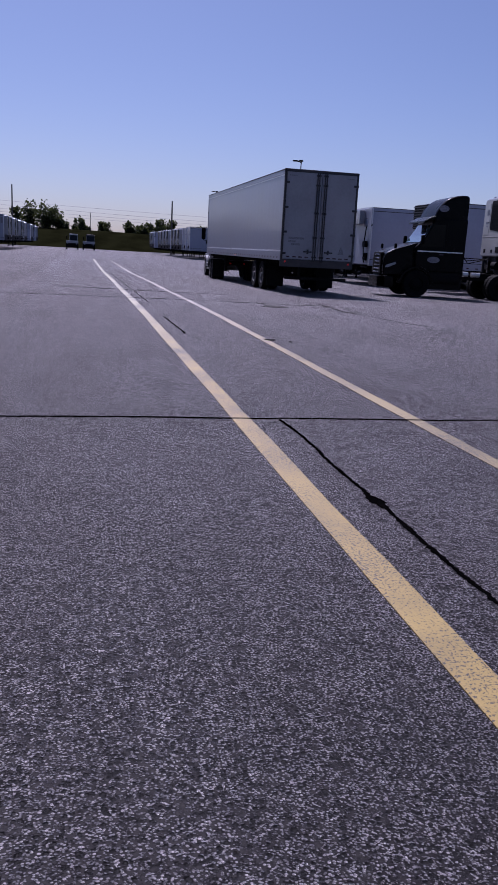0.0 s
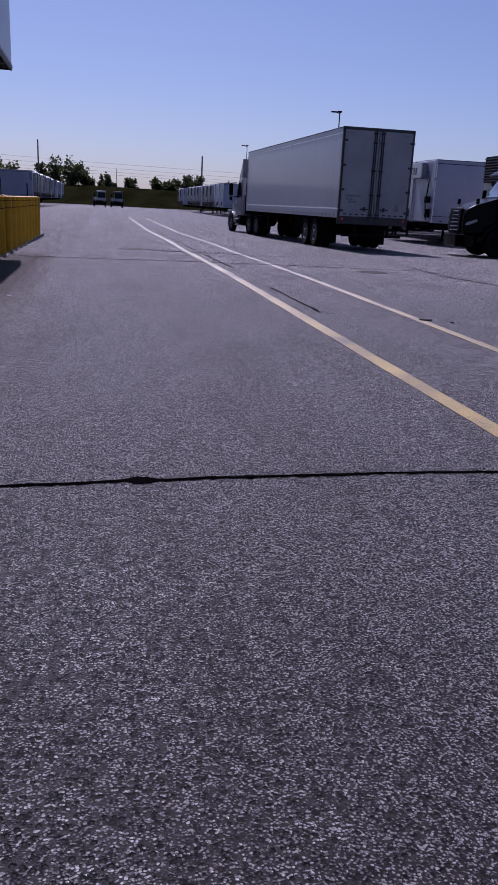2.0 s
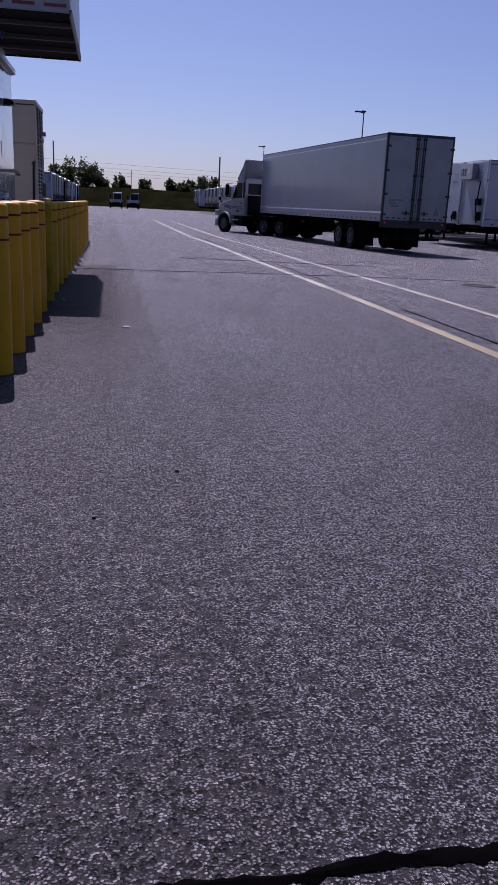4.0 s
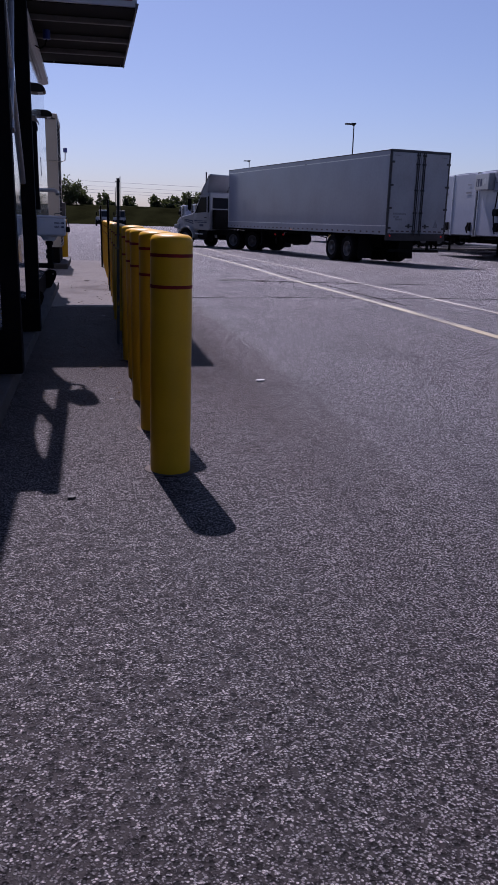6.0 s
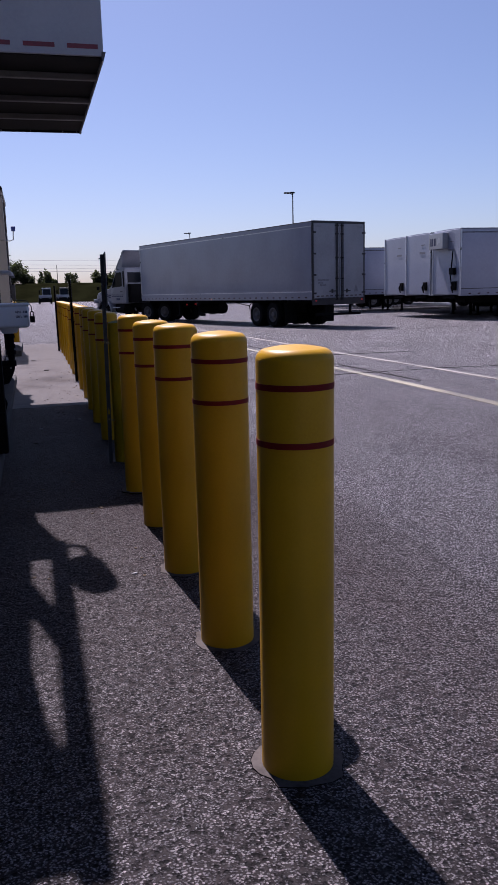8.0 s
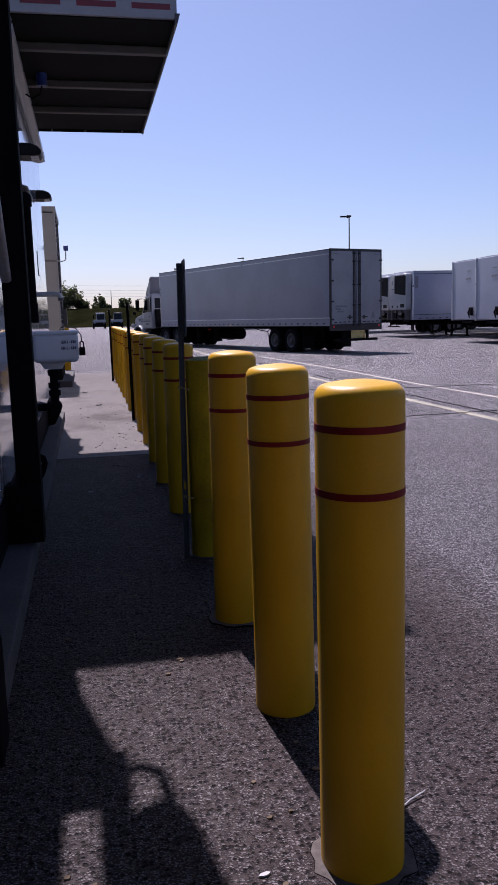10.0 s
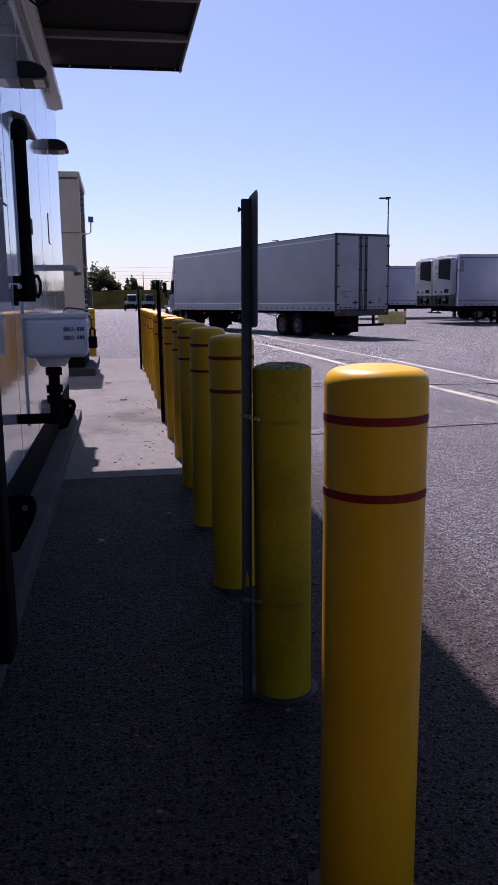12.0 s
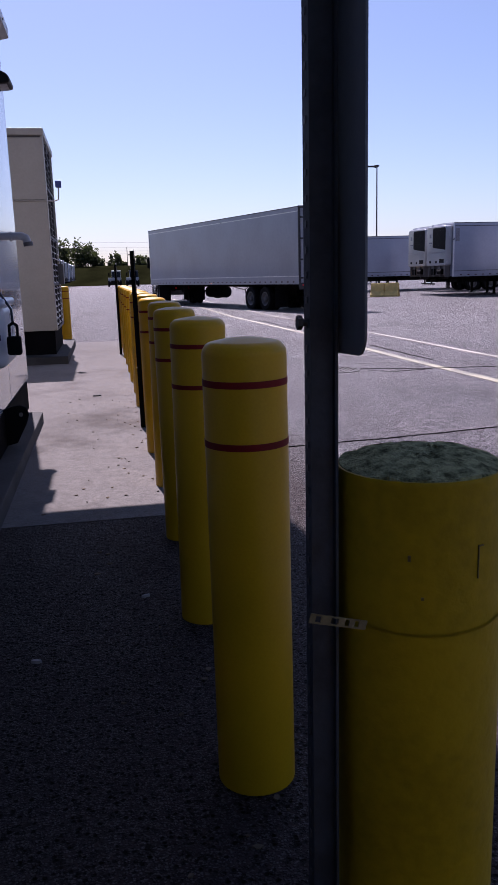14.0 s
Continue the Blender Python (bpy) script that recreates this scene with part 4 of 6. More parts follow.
    bent(bm, [(-0.86, 8.15, 3.51), (-0.88, 8.12, 3.42), (-0.95, 8.08, 3.37), (-1.01, 8.05, 3.40)], 0.008, 6)
    part("cable", bm, BLACK_STEEL, ob, "thin black cable")
    # conduits under the hood, and lifting lugs on the base rail
    bm = B()
    tube(bm, (WX + 0.025, 5.0, 3.33), (WX + 0.025, 10.30, 3.33), 0.019, 10)
    part("conduit", bm, GREY_STRUT, ob, "grey conduit")
    for y in (5.55, 9.29):
        bm = B()
        prism(bm, [(WX, 0.11), (-0.99, 0.13), (-0.915, 0.27), (-0.895, 0.335), (-0.91, 0.385), (-0.95, 0.405), (-1.0, 0.40), (WX, 0.38)], "y", y - 0.02, y + 0.02, 0.008, 2)
        lug = part("lifting_lug", bm, BLACK_STEEL, ob, "black lifting lug")
        bm = B()
        tube(bm, (-0.95, y - 0.0225, 0.339), (-0.95, y + 0.0225, 0.339), 0.015, 14)
        part("eye", bm, RIB, lug)
    return ob


enclosure()


def wall_lamp(k=1.0):
    ob = thing("wall_lamp", "dark bronze wall-pack light on the white enclosure", "wall light", "wall lights")
    bm = B()
    prism(bm, [(x * k, z * k) for x, z in ((0.0, -0.050), (0.0, 0.055), (0.09, 0.052), (0.15, 0.030), (0.180, -0.010), (0.172, -0.040), (0.10, -0.049))], "y", -0.14 * k, 0.14 * k, 0.012, 3)
    part("housing", bm, BRONZE, ob)
    bm = B()
    prism(bm, [(x * k, z * k) for x, z in ((0.085, -0.046), (0.150, -0.040), (0.151, -0.047), (0.085, -0.053))], "y", -0.10 * k, 0.10 * k)
    part("lens", bm, LENS, ob, "frosted lens")
    return ob


_l = wall_lamp()
_l.matrix_basis = pose(WX, 4.6, 2.70)
copy_thing(_l, pose(WX, 10.18, 2.79))
wall_lamp(1.06).matrix_basis = pose(WX, 7.78, 2.825)


def flood_light():
    ob = thing("flood_light", "bulky black flood light on the black frame's top rail", "flood light")
    bm = B()
    prism(bm, [(-0.80, 4.38), (-0.70, 4.42), (-0.645, 4.32), (-0.60, 4.05), (-0.625, 3.96), (-0.72, 3.93), (-0.80, 4.02)], "z", 3.325, 3.50, 0.03, 3)
    part("housing", bm, BLACK_STEEL, ob)
    bm = B()
    prism(bm, [(-0.76, 4.30), (-0.68, 4.30), (-0.64, 4.08), (-0.72, 4.02)], "z", 3.317, 3.325)
    part("lens", bm, LENS, ob, "frosted lens")
    bm = B()
    for k in range(6):
        bx(bm, -0.78, -0.68, 4.04 + 0.05 * k, 4.05 + 0.05 * k, 3.495, 3.53)
    part("cooling_fin", bm, BLACK_STEEL, ob, "row of cooling fins")


flood_light()


def spill_box():
    ob = thing("spill_box", "white fuel spill box marked GEN 2 with a padlock", "spill box", "", pose(-0.835, 6.44, 0))
    bm = B()
    bx(bm, -0.158, 0.185, -0.16, 0.16, 0.985, 1.208, 0.035, 4)
    part("bowl", bm, WHITE_PLASTIC, ob)
    bm = B()
    bx(bm, -0.163, 0.190, -0.164, 0.164, 1.196, 1.226, 0.012, 3)
    part("lid", bm, WHITE_PLASTIC, ob)
    bm = B()
    tube(bm, (-0.02, 0, 0.99), (-0.02, 0, 0.93), 0.105, 24, 0.07)
    part("funnel", bm, WHITE_PLASTIC, ob)
    bm = B()
    tube(bm, (-0.02, 0, 0.95), (-0.02, 0, 0.60), 0.032, 16)
    for z in (0.90, 0.80, 0.74):
        tube(bm, (-0.02, 0, z - 0.022), (-0.02, 0, z + 0.022), 0.046, 8)
    tube(bm, (-0.02, 0, 0.63), (-0.245, 0, 0.63), 0.030, 14)
    tube(bm, (-0.02, 0, 0.60), (-0.02, 0, 0.66), 0.045, 14)
    part("valve_pipe", bm, BLACK_STEEL, ob, "black valve and pipe")
    bm = B()
    bent(bm, [(0.04, 0.10, 1.20), (0.05, 0.10, 1.245), (0.07, 0.10, 1.255), (0.17, -0.10, 1.245), (0.21, -0.165, 1.19), (0.212, -0.17, 1.14)], 0.004, 6)
    part("bail", bm, GALV, ob, "thin wire bail")
    bm = B()
    bx(bm, 0.188, 0.236, -0.185, -0.155, 1.035, 1.10, 0.008, 2)
    bent(bm, [(0.199, -0.17, 1.09), (0.199, -0.17, 1.135), (0.212, -0.17, 1.145), (0.225, -0.17, 1.135), (0.225, -0.17, 1.09)], 0.005, 8)
    part("padlock", bm, BLACK_STEEL, ob, "black padlock")
    for z in (1.130, 1.084):
        cu = bpy.data.curves.new("text", "FONT")
        cu.body, cu.size, cu.extrude = "GEN 2 -", 0.030, 0.0008
        cu.align_x, cu.offset = "RIGHT", 0.0013
        o = new("lettering", cu)
        o.data.materials.append(INK)
        o.parent = ob
        o.matrix_basis = pose(0.122, -0.1612, z, 90, 0, 0) @ Matrix.Diagonal((0.66, 1.0, 1.0, 1.0))
        bm = B()
        for k in range(3):
            bx(bm, 0.130 + k * 0.0135, 0.140 + k * 0.0135, -0.1616, -0.1600, z, z + 0.0215)
        part("marking", bm, INK, ob, "blurred unreadable figures")
    return ob


spill_box()


# ---------------------------------------------------------------- tan louvred cabinet
def tan_cabinet():
    ob = thing("tan_cabinet", "tall tan metal equipment cabinet with louvred side", "equipment cabinet")
    x0, x1, y0, y1, z0, z1 = -3.6, -1.06, 16.3, 18.55, 0.50, 3.40
    bm = B()
    bx(bm, x0 + 0.02, x1 - 0.02, y0 + 0.02, y1 - 0.02, z0, z1)
    part("core", bm, DARK_RAIL, ob, "dark inside behind the louvres")
    xs = [x0, -2.95, -2.3, -1.70, -1.06]
    for a, b in zip(xs, xs[1:]):
        for za, zb in ((z0, 2.460), (2.478, z1)):
            bm = B()
            bx(bm, a + 0.008, b - 0.008, y0, y0 + 0.02, za, zb - (0.028 if zb == z1 else 0.0), 0.006, 1)
            part("front_panel", bm, TAN, ob)
    bm = B()
    bx(bm, x0 - 0.03, x1 + 0.03, y0 - 0.03, y1 + 0.03, z1, z1 + 0.10, 0.01, 2)
    part("roof_cap", bm, TAN, ob)
    bm = B()
    bx(bm, x0 + 0.05, x1 - 0.03, y0 + 0.05, y1 - 0.05, 0.125, z0, 0.005, 1)
    part("base", bm, BLACK_STEEL, ob, "black base frame")
    # corner posts and louvres on the yard side
    for ya, yb in ((y0, y0 + 0.16), (17.00, 17.06), (17.76, 17.82), (y1 - 0.10, y1)):
        bm = B()
        bx(bm, x1 - 0.02, x1 + 0.012, ya, yb, z0, z1, 0.004, 1)
        part("side_post", bm, TAN, ob)
    for za in (z0 + 0.02, 1.22, 1.95, 2.68):
        bm = B()
        bx(bm, x1 - 0.02, x1 + 0.015, y0 + 0.16, y1 - 0.1, za - 0.03, za + 0.01, 0.003, 1)
        part("side_rail", bm, DARK_RAIL, ob)
    for ya in (y0 + 0.16, 16.985, 17.06, 17.745, 17.82):
        bm = B()
        bx(bm, x1 - 0.018, x1 + 0.014, ya, ya + 0.015, z0 + 0.02, z1 - 0.02)
        part("seal", bm, DARK_RAIL, ob)
    for ya, yb in ((y0 + 0.175, 16.99), (17.07, 17.75), (17.83, y1 - 0.11)):
        z = z0 + 0.07
        while z < z1 - 0.06:
            bm = B()
            prism(bm, [(x1 - 0.018, z + 0.034), (x1 + 0.011, z), (x1 + 0.011, z - 0.006), (x1 - 0.018, z + 0.024)], "y", ya, yb)
            part("louvre", bm, TAN, ob)
            z += 0.095
    bm = B()
    bent(bm, [(x0, y0 - 0.02, 2.46), (x1, y0 - 0.02, 2.46), (x1 + 0.10, y0 + 0.1, 2.46), (x1 + 0.17, y0 + 0.25, 2.50), (x1 + 0.18, y0 + 0.3, 2.70)], 0.011, 8)
    part("conduit", bm, TAN, ob)
    bm = B()
    bx(bm, x1 + 0.135, x1 + 0.225, y0 + 0.25, y0 + 0.34, 2.68, 2.78, 0.008, 2)
    part("beacon", bm, BLUE, ob, "small blue beacon")
    bm = B()
    bx(bm, x1 + 0.012, x1 + 0.10, 17.9, 18.2, 1.2, 1.55, 0.01, 2)
    part("switch_box", bm, RIB, ob)
    return ob


tan_cabinet()
_lb = copy_thing(_first, pose(-1.08, 20.05, 0, 0, 0, 20))
tagged(_lb, "yellow plastic-sleeved bollard behind the tan cabinet")
_lb2 = copy_thing(_first, pose(-2.4, 20.05, 0, 0, 0, 75))
tagged(_lb2, "yellow plastic-sleeved bollard behind the tan cabinet")


# ---------------------------------------------------------------- trucks and trailers
def wheel_set(parent, x, y, dual, z=0.5, rim=RIM, r=0.5):
    """One wheel end: outer tyre with rim, and the inner tyre of a pair. The axle runs along x."""
    s = 1 if x > 0 else -1
    hub = None
    for k, xx in enumerate((x, x - s * 0.33) if dual else (x,)):
        bm = B()
        lathe(bm, [(0.29, -0.11), (r - 0.05, -0.135), (r - 0.012, -0.115), (r, -0.085), (r, 0.085), (r - 0.012, 0.115), (r - 0.05, 0.135), (0.29, 0.11)], 36, cap=False)
        for i in range(36):
            a = 2 * math.pi * (i + 0.5) / 36
            bx(bm, r - 0.004, r + 0.008, -0.018, 0.018, -0.085, 0.085, m=Matrix.Rotation(a, 4, "Z"))
        t = part("tyre" if k == 0 else "inner_tyre", bm, TYRE, parent, m=pose(xx, y, z, 0, 90, 0))
        if k == 0:
            hub = t
            bm = B()
            d = s
            prof = [(0.29, 0.10), (0.30, 0.118), (0.275, 0.118), (0.255, 0.06), (0.20, 0.02 if dual else 0.09), (0.13, 0.03 if dual else 0.11), (0.11, 0.10), (0.09, 0.13), (0.0, 0.135)]
            lathe(bm, [(a, b * d) for a, b in prof], 28, cap=False)
            for i in range(10):
                a = 2 * math.pi * i / 10
                tube(bm, (0.165 * math.cos(a), 0.165 * math.sin(a), 0.02 * d), (0.165 * math.cos(a), 0.165 * math.sin(a), 0.055 * d), 0.014, 6)
            part("rim", bm, rim, t, "pale steel rim" if rim is RIM else "grimy dark rim")
    return hub


def bars(parent, x, z, rows, y, material=FADED_INK, size=0.07):
    """Unreadable small writing as plain bars on a face that looks along -y."""
    for j, w in enumerate(rows):
        bm = B()
        bx(bm, x, x + w, y - 0.003, y, z - j * size * 1.5, z - j * size * 1.5 + size)
        part("marking", bm, material, parent, "worn unreadable lettering")


def make_trailer(reefer=False, L=16.1, lit=False, name="box_trailer", label="white box trailer"):
    """Origin on the ground under the middle of the rear; +y to the front."""
    ob = thing(name, label, "trailer")
    W, zb, zt = 1.295, 1.10, 4.06
    bm = B()
    bx(bm, -W + 0.012, W - 0.012, 0.05, L - 0.01, zb + 0.05, zt - 0.02, 0.015, 1)
    part("box", bm, VAN_WHITE, ob)
    bm = B()
    prism(bm, [(-W + 0.03, zt - 0.03), (-W + 0.03, zt + 0.005), (0, zt + 0.03), (W - 0.03, zt + 0.005), (W - 0.03, zt - 0.03)], "y", 0.02, L - 0.03)
    part("roof", bm, VAN_WHITE, ob)
    for s in (-1, 1):
        bm = B()
        bx(bm, s * W - 0.012, s * W + 0.012, 0.03, L, zt - 0.16, zt - 0.026, 0.006, 1)
        part("top_rail", bm, VAN_WHITE, ob, "dull white top rail")
        bm = B()
        bx(bm, s * W - 0.020, s * W + 0.016, 0.03, L, zt - 0.026, zt + 0.008, 0.006, 1)
        part("roof_edge", bm, DARK_RAIL, ob, "dark roof edge")
        bm = B()
        bx(bm, s * W - 0.006, s * W + 0.014, 0.05, L - 0.05, zt - 0.20, zt - 0.165)
        part("trim_strip", bm, RAIL if lit else DARK_RAIL, ob)
        bm = B()
        bx(bm, s * W - 0.014, s * W + 0.016, 0.03, L, zb, zb + 0.30, 0.006, 1)
        part("bottom_rail", bm, VAN_WHITE, ob)
        bm = B()
        bx(bm, s * W - 0.006, s * W + 0.022, 0.03, L, zb + 0.30, zb + 0.33, 0.004, 1)
        part("rub_strip", bm, RAIL if lit else DARK_RAIL, ob)
        y, first = 0.35, None
        bm = B()
        while y < L - 0.3:
            if not lit:
                bx(bm, s * W + (0.014 if s > 0 else -0.019), s * W + (0.019 if s > 0 else -0.014), y, y + 0.13, zb + 0.07, zb + 0.12)
            elif first:
                again(first, "marker_strip", pose(0, y, 0))
            else:
                bx(bm, s * W + (0.014 if s > 0 else -0.019), s * W + (0.019 if s > 0 else -0.014), 0, 0.13, zb + 0.07, zb + 0.12)
                first = part("marker_strip", bm, RED_TAPE, ob, "red tape mark", pose(0, y, 0))
            y += 0.46
        if not lit:
            tagged(part("marker_strip", bm, RED_TAPE, ob, "broken row of red tape along the rail"), kind="stuff")
        if lit:
            bm = B()
            bx(bm, *sorted((s * W, s * (W + 0.03))), L / 2 - 0.05, L / 2 + 0.05, zb + 0.03, zb + 0.075, 0.008, 2)
            part("marker_lamp", bm, AMBER, ob, "lit amber side marker")
        # side sheets, slightly uneven, with riveted laps
        n = 26 if lit else 13
        for i in range(n):
            ya, yb = 0.06 + (L - 0.14) * i / n, 0.06 + (L - 0.14) * (i + 1) / n
            bm = B()
            arc = [(s * (W + 0.002 * math.sin(math.pi * k / 6)), ya + (yb - ya) * k / 6) for k in range(7)]
            prism(bm, [(s * (W - 0.012), ya)] + arc + [(s * (W - 0.012), yb)], "z", zb + 0.33, zt - 0.20)
            part("side_sheet", bm, VAN_WHITE, ob)
    # front wall corner rails
    for s in (-1, 1):
        bm = B()
        tube(bm, (s * (W - 0.03), L - 0.02, zb), (s * (W - 0.03), L - 0.02, zt), 0.05, 12)
        part("front_corner", bm, RAIL, ob)
    if reefer:
        # rounded nose: white column with the controls, black radiator grille beside it, vents and a chin below
        bm = B()
        prism(bm, [(-1.10, 1.72), (1.10, 1.72), (1.16, 1.84), (1.16, 3.76), (1.1, 3.90), (0.9, 3.95), (-0.9, 3.95), (-1.1, 3.90), (-1.16, 3.76), (-1.16, 1.84)], "y", L, L + 0.40, 0.09, 4)
        u = part("cooling_unit", bm, CAB_WHITE, ob, "rounded white front cooling unit")
        bm = B()
        prism(bm, [(-1.10, 2.60), (0.34, 2.74), (0.41, 2.80), (0.41, 3.76), (0.33, 3.84), (-1.04, 3.84), (-1.11, 3.76)], "y", L + 0.37, L + 0.412, 0.012, 2)
        part("grille", bm, REEFER_BLACK, u, "black radiator grille")
        for k in range(9):
            bm = B()
            bx(bm, -1.0, 0.32, L + 0.410, L + 0.425, 2.86 + k * 0.102, 2.885 + k * 0.102)
            part("louvre", bm, REEFER_BLACK, u)
        bm = B()
        bx(bm, 0.49, 1.06, L + 0.398, L + 0.408, 2.56, 3.76, 0.01, 1)
        part("door", bm, CAB_WHITE, u, "white control door")
        for xa, xb, za, zz in ((0.58, 0.80, 3.30, 3.52), (0.52, 0.84, 2.98, 3.06), (0.60, 0.76, 2.86, 2.90)):
            bm = B()
            bx(bm, xa, xb, L + 0.407, L + 0.411, za, zz)
            part("marking", bm, STRIPE, u, "small plain dark mark")
        bm = B()
        bx(bm, -1.10, 1.10, L + 0.395, L + 0.406, 2.46, 2.50, 0.004, 1)
        part("seam", bm, FADED_INK, u)
        for xa, xb, za, zz in ((-0.95, -0.40, 1.88, 2.10), (-0.12, 0.06, 1.88, 2.00), (0.60, 0.80, 1.88, 2.02)):
            bm = B()
            bx(bm, xa, xb, L + 0.390, L + 0.408, za, zz, 0.015, 2)
            part("vent", bm, REEFER_BLACK, u, "black vent")
        bm = B()
        bx(bm, -0.9, 0.9, L + 0.02, L + 0.24, 1.20, 1.71, 0.03, 2)
        for x in (-0.95, -0.35, 0.35, 0.95):
            bx(bm, x - 0.03, x + 0.03, L, L + 0.34, 1.10, 1.73)
        part("chin", bm, RIB, ob, "grimy frame under the cooling unit")
        bm = B()
        tube(bm, (-0.62, L + 0.28, 1.40), (-0.18, L + 0.28, 1.40), 0.16, 16)
        part("air_tank", bm, CHASSIS, ob, "small dark tank")
        bm = B()
        bx(bm, 0.30, 0.70, L + 0.22, L + 0.34, 1.22, 1.56, 0.02, 2)
        part("coupling_box", bm, CHASSIS, ob, "dark coupling box")
        for s in (-1, 1):
            bm = B()
            bx(bm, *sorted((s * (1.295 + 0.004), s * (1.295 + 0.016))), L - 0.36, L - 0.12, 3.05, 3.75, 0.004, 1)
            part("side_vent", bm, FADED_INK, ob, "pale louvred side panel")
    else:
        bm = B()
        bx(bm, -1.02, -0.72, L + 0.0, L + 0.09, 1.35, 1.75, 0.01, 1)
        bent(bm, [(-0.87, L + 0.08, 1.7), (-0.80, L + 0.16, 1.5), (-0.9, L + 0.12, 1.25)], 0.03, 8)
        part("connection_box", bm, CHASSIS, ob, "dark air and light couplings")
        for xa, xb, za, zz in ((-0.75, -0.2, 3.1, 3.2), (-0.7, -0.3, 3.5, 3.55)):
            bm = B()
            bx(bm, xa, xb, L, L + 0.004, za, zz)
            part("marking", bm, FADED_INK, ob, "worn unreadable lettering")
    # rear frame and doors
    bm = B()
    for s in (-1, 1):
        bx(bm, s * W - (0.075 if s > 0 else 0.0), s * W + (0.0 if s > 0 else 0.075), -0.01, 0.06, zb - 0.02, zt + 0.01, 0.008, 1)
    bx(bm, -W, W, -0.01, 0.06, zt - 0.07, zt + 0.025, 0.008, 1)
    bx(bm, -W, W, -0.02, 0.06, zb - 0.20, zb + 0.06, 0.008, 1)
    part("rear_frame", bm, DARK_RAIL, ob, "dark grimy rear frame")
    for s in (-1, 1):
        bm = B()
        a, b = sorted((s * 0.012, s * (W - 0.08)))
        bx(bm, a, b, -0.025, 0.04, zb + 0.07, zt - 0.075, 0.006, 1)
        d = part("door", bm, VAN_DOOR, ob, "white swing door")
        for xx in (0.095, 0.165):
            bm = B()
            tube(bm, (s * xx, -0.05, zb - 0.03), (s * xx, -0.05, zt - 0.05), 0.020, 10)
            for z in (zb + 0.15, 1.9, 2.7, 3.6, zt - 0.15):
                bx(bm, s * xx - 0.045, s * xx + 0.045, -0.065, -0.02, z - 0.03, z + 0.03, 0.006, 1)
            part("lock_rod", bm, DARK_RAIL, d, "dark lock rod")
        bm = B()
        bx(bm, *sorted((s * 0.22, s * 0.52)), -0.075, -0.055, zb + 0.30, zb + 0.345, 0.006, 1)
        bx(bm, s * 0.36 - 0.03, s * 0.36 + 0.03, -0.07, -0.02, zb + 0.25, zb + 0.40, 0.006, 1)
        part("handle", bm, DARK_RAIL, d, "door handle")
        for z in (1.35, 2.05, 2.85, 3.65):
            bm = B()
            bx(bm, *sorted((s * (W - 0.17), s * (W + 0.006))), -0.05, -0.015, z - 0.035, z + 0.035, 0.006, 1)
            part("hinge", bm, DARK_RAIL, d)
        bm = B()
        for i in range(4):
            bx(bm, *sorted((s * (0.32 + i * 0.22), s * (0.45 + i * 0.22))), -0.0285, -0.024, zb + 0.12, zb + 0.16)
        part("tape", bm, RED_TAPE, d)
        bm = B()
        bx(bm, *sorted((s * (W - 0.16), s * (W - 0.42))), -0.0285, -0.024, zt - 0.20, zt - 0.17)
        part("corner_tape", bm, FADED_INK, d)
        bm = B()
        tube(bm, (s * 1.13, -0.03, zb - 0.03), (s * 1.13, -0.012, zb - 0.03), 0.035, 12)
        part("tail_lamp", bm, RED_LAMP if lit else DIM_RED, ob, "lit red tail lamp" if lit else "red tail lamp")
    bars(ob, -1.05, zb + 0.72, (0.55, 0.25), -0.0255)
    bars(ob, -0.95, zb + 0.52, (0.30,), -0.0255)
    bm = B()
    prism(bm, [(0.72, zb + 0.28), (0.94, zb + 0.28), (0.88, zb + 0.46), (0.83, zb + 0.56), (0.78, zb + 0.46)], "y", -0.029, -0.0255)
    part("marking", bm, FADED_INK, ob, "worn unreadable emblem")
    # under-ride guard, chassis, axles, flaps, legs
    bm = B()
    bx(bm, -1.1, 1.1, 0.0, 0.10, 0.48, 0.58, 0.01, 1)
    for x in (-0.6, 0.6):
        bx(bm, x - 0.04, x + 0.04, 0.02, 0.10, 0.5, zb - 0.05)
    part("underride_guard", bm, CHASSIS, ob, "dark under-ride guard")
    bm = B()
    for x in (-0.5, 0.5):
        bx(bm, x - 0.06, x + 0.06, 0.3, L - 0.2, zb - 0.12, zb)
        bx(bm, x - 0.07, x + 0.07, 1.6, 5.6, 0.62, zb - 0.1)
    for i in range(26):
        y = 0.6 + i * (L - 1) / 26
        bx(bm, -W + 0.05, W - 0.05, y, y + 0.06, zb - 0.10, zb)
    bx(bm, -0.55, 0.55, L - 1.6, L - 0.2, zb - 0.13, zb - 0.02)
    part("chassis", bm, CHASSIS, ob, "grimy black underframe")
    for y in (2.85, 4.15):
        bm = B()
        tube(bm, (-1.1, y, 0.5), (1.1, y, 0.5), 0.07, 12)
        bx(bm, -0.62, -0.38, y - 0.3, y + 0.3, 0.5, 0.72, 0.02, 1)
        bx(bm, 0.38, 0.62, y - 0.3, y + 0.3, 0.5, 0.72, 0.02, 1)
        part("axle", bm, CHASSIS, ob)
        for s in (-1, 1):
            wheel_set(ob, s * 1.16, y, True)
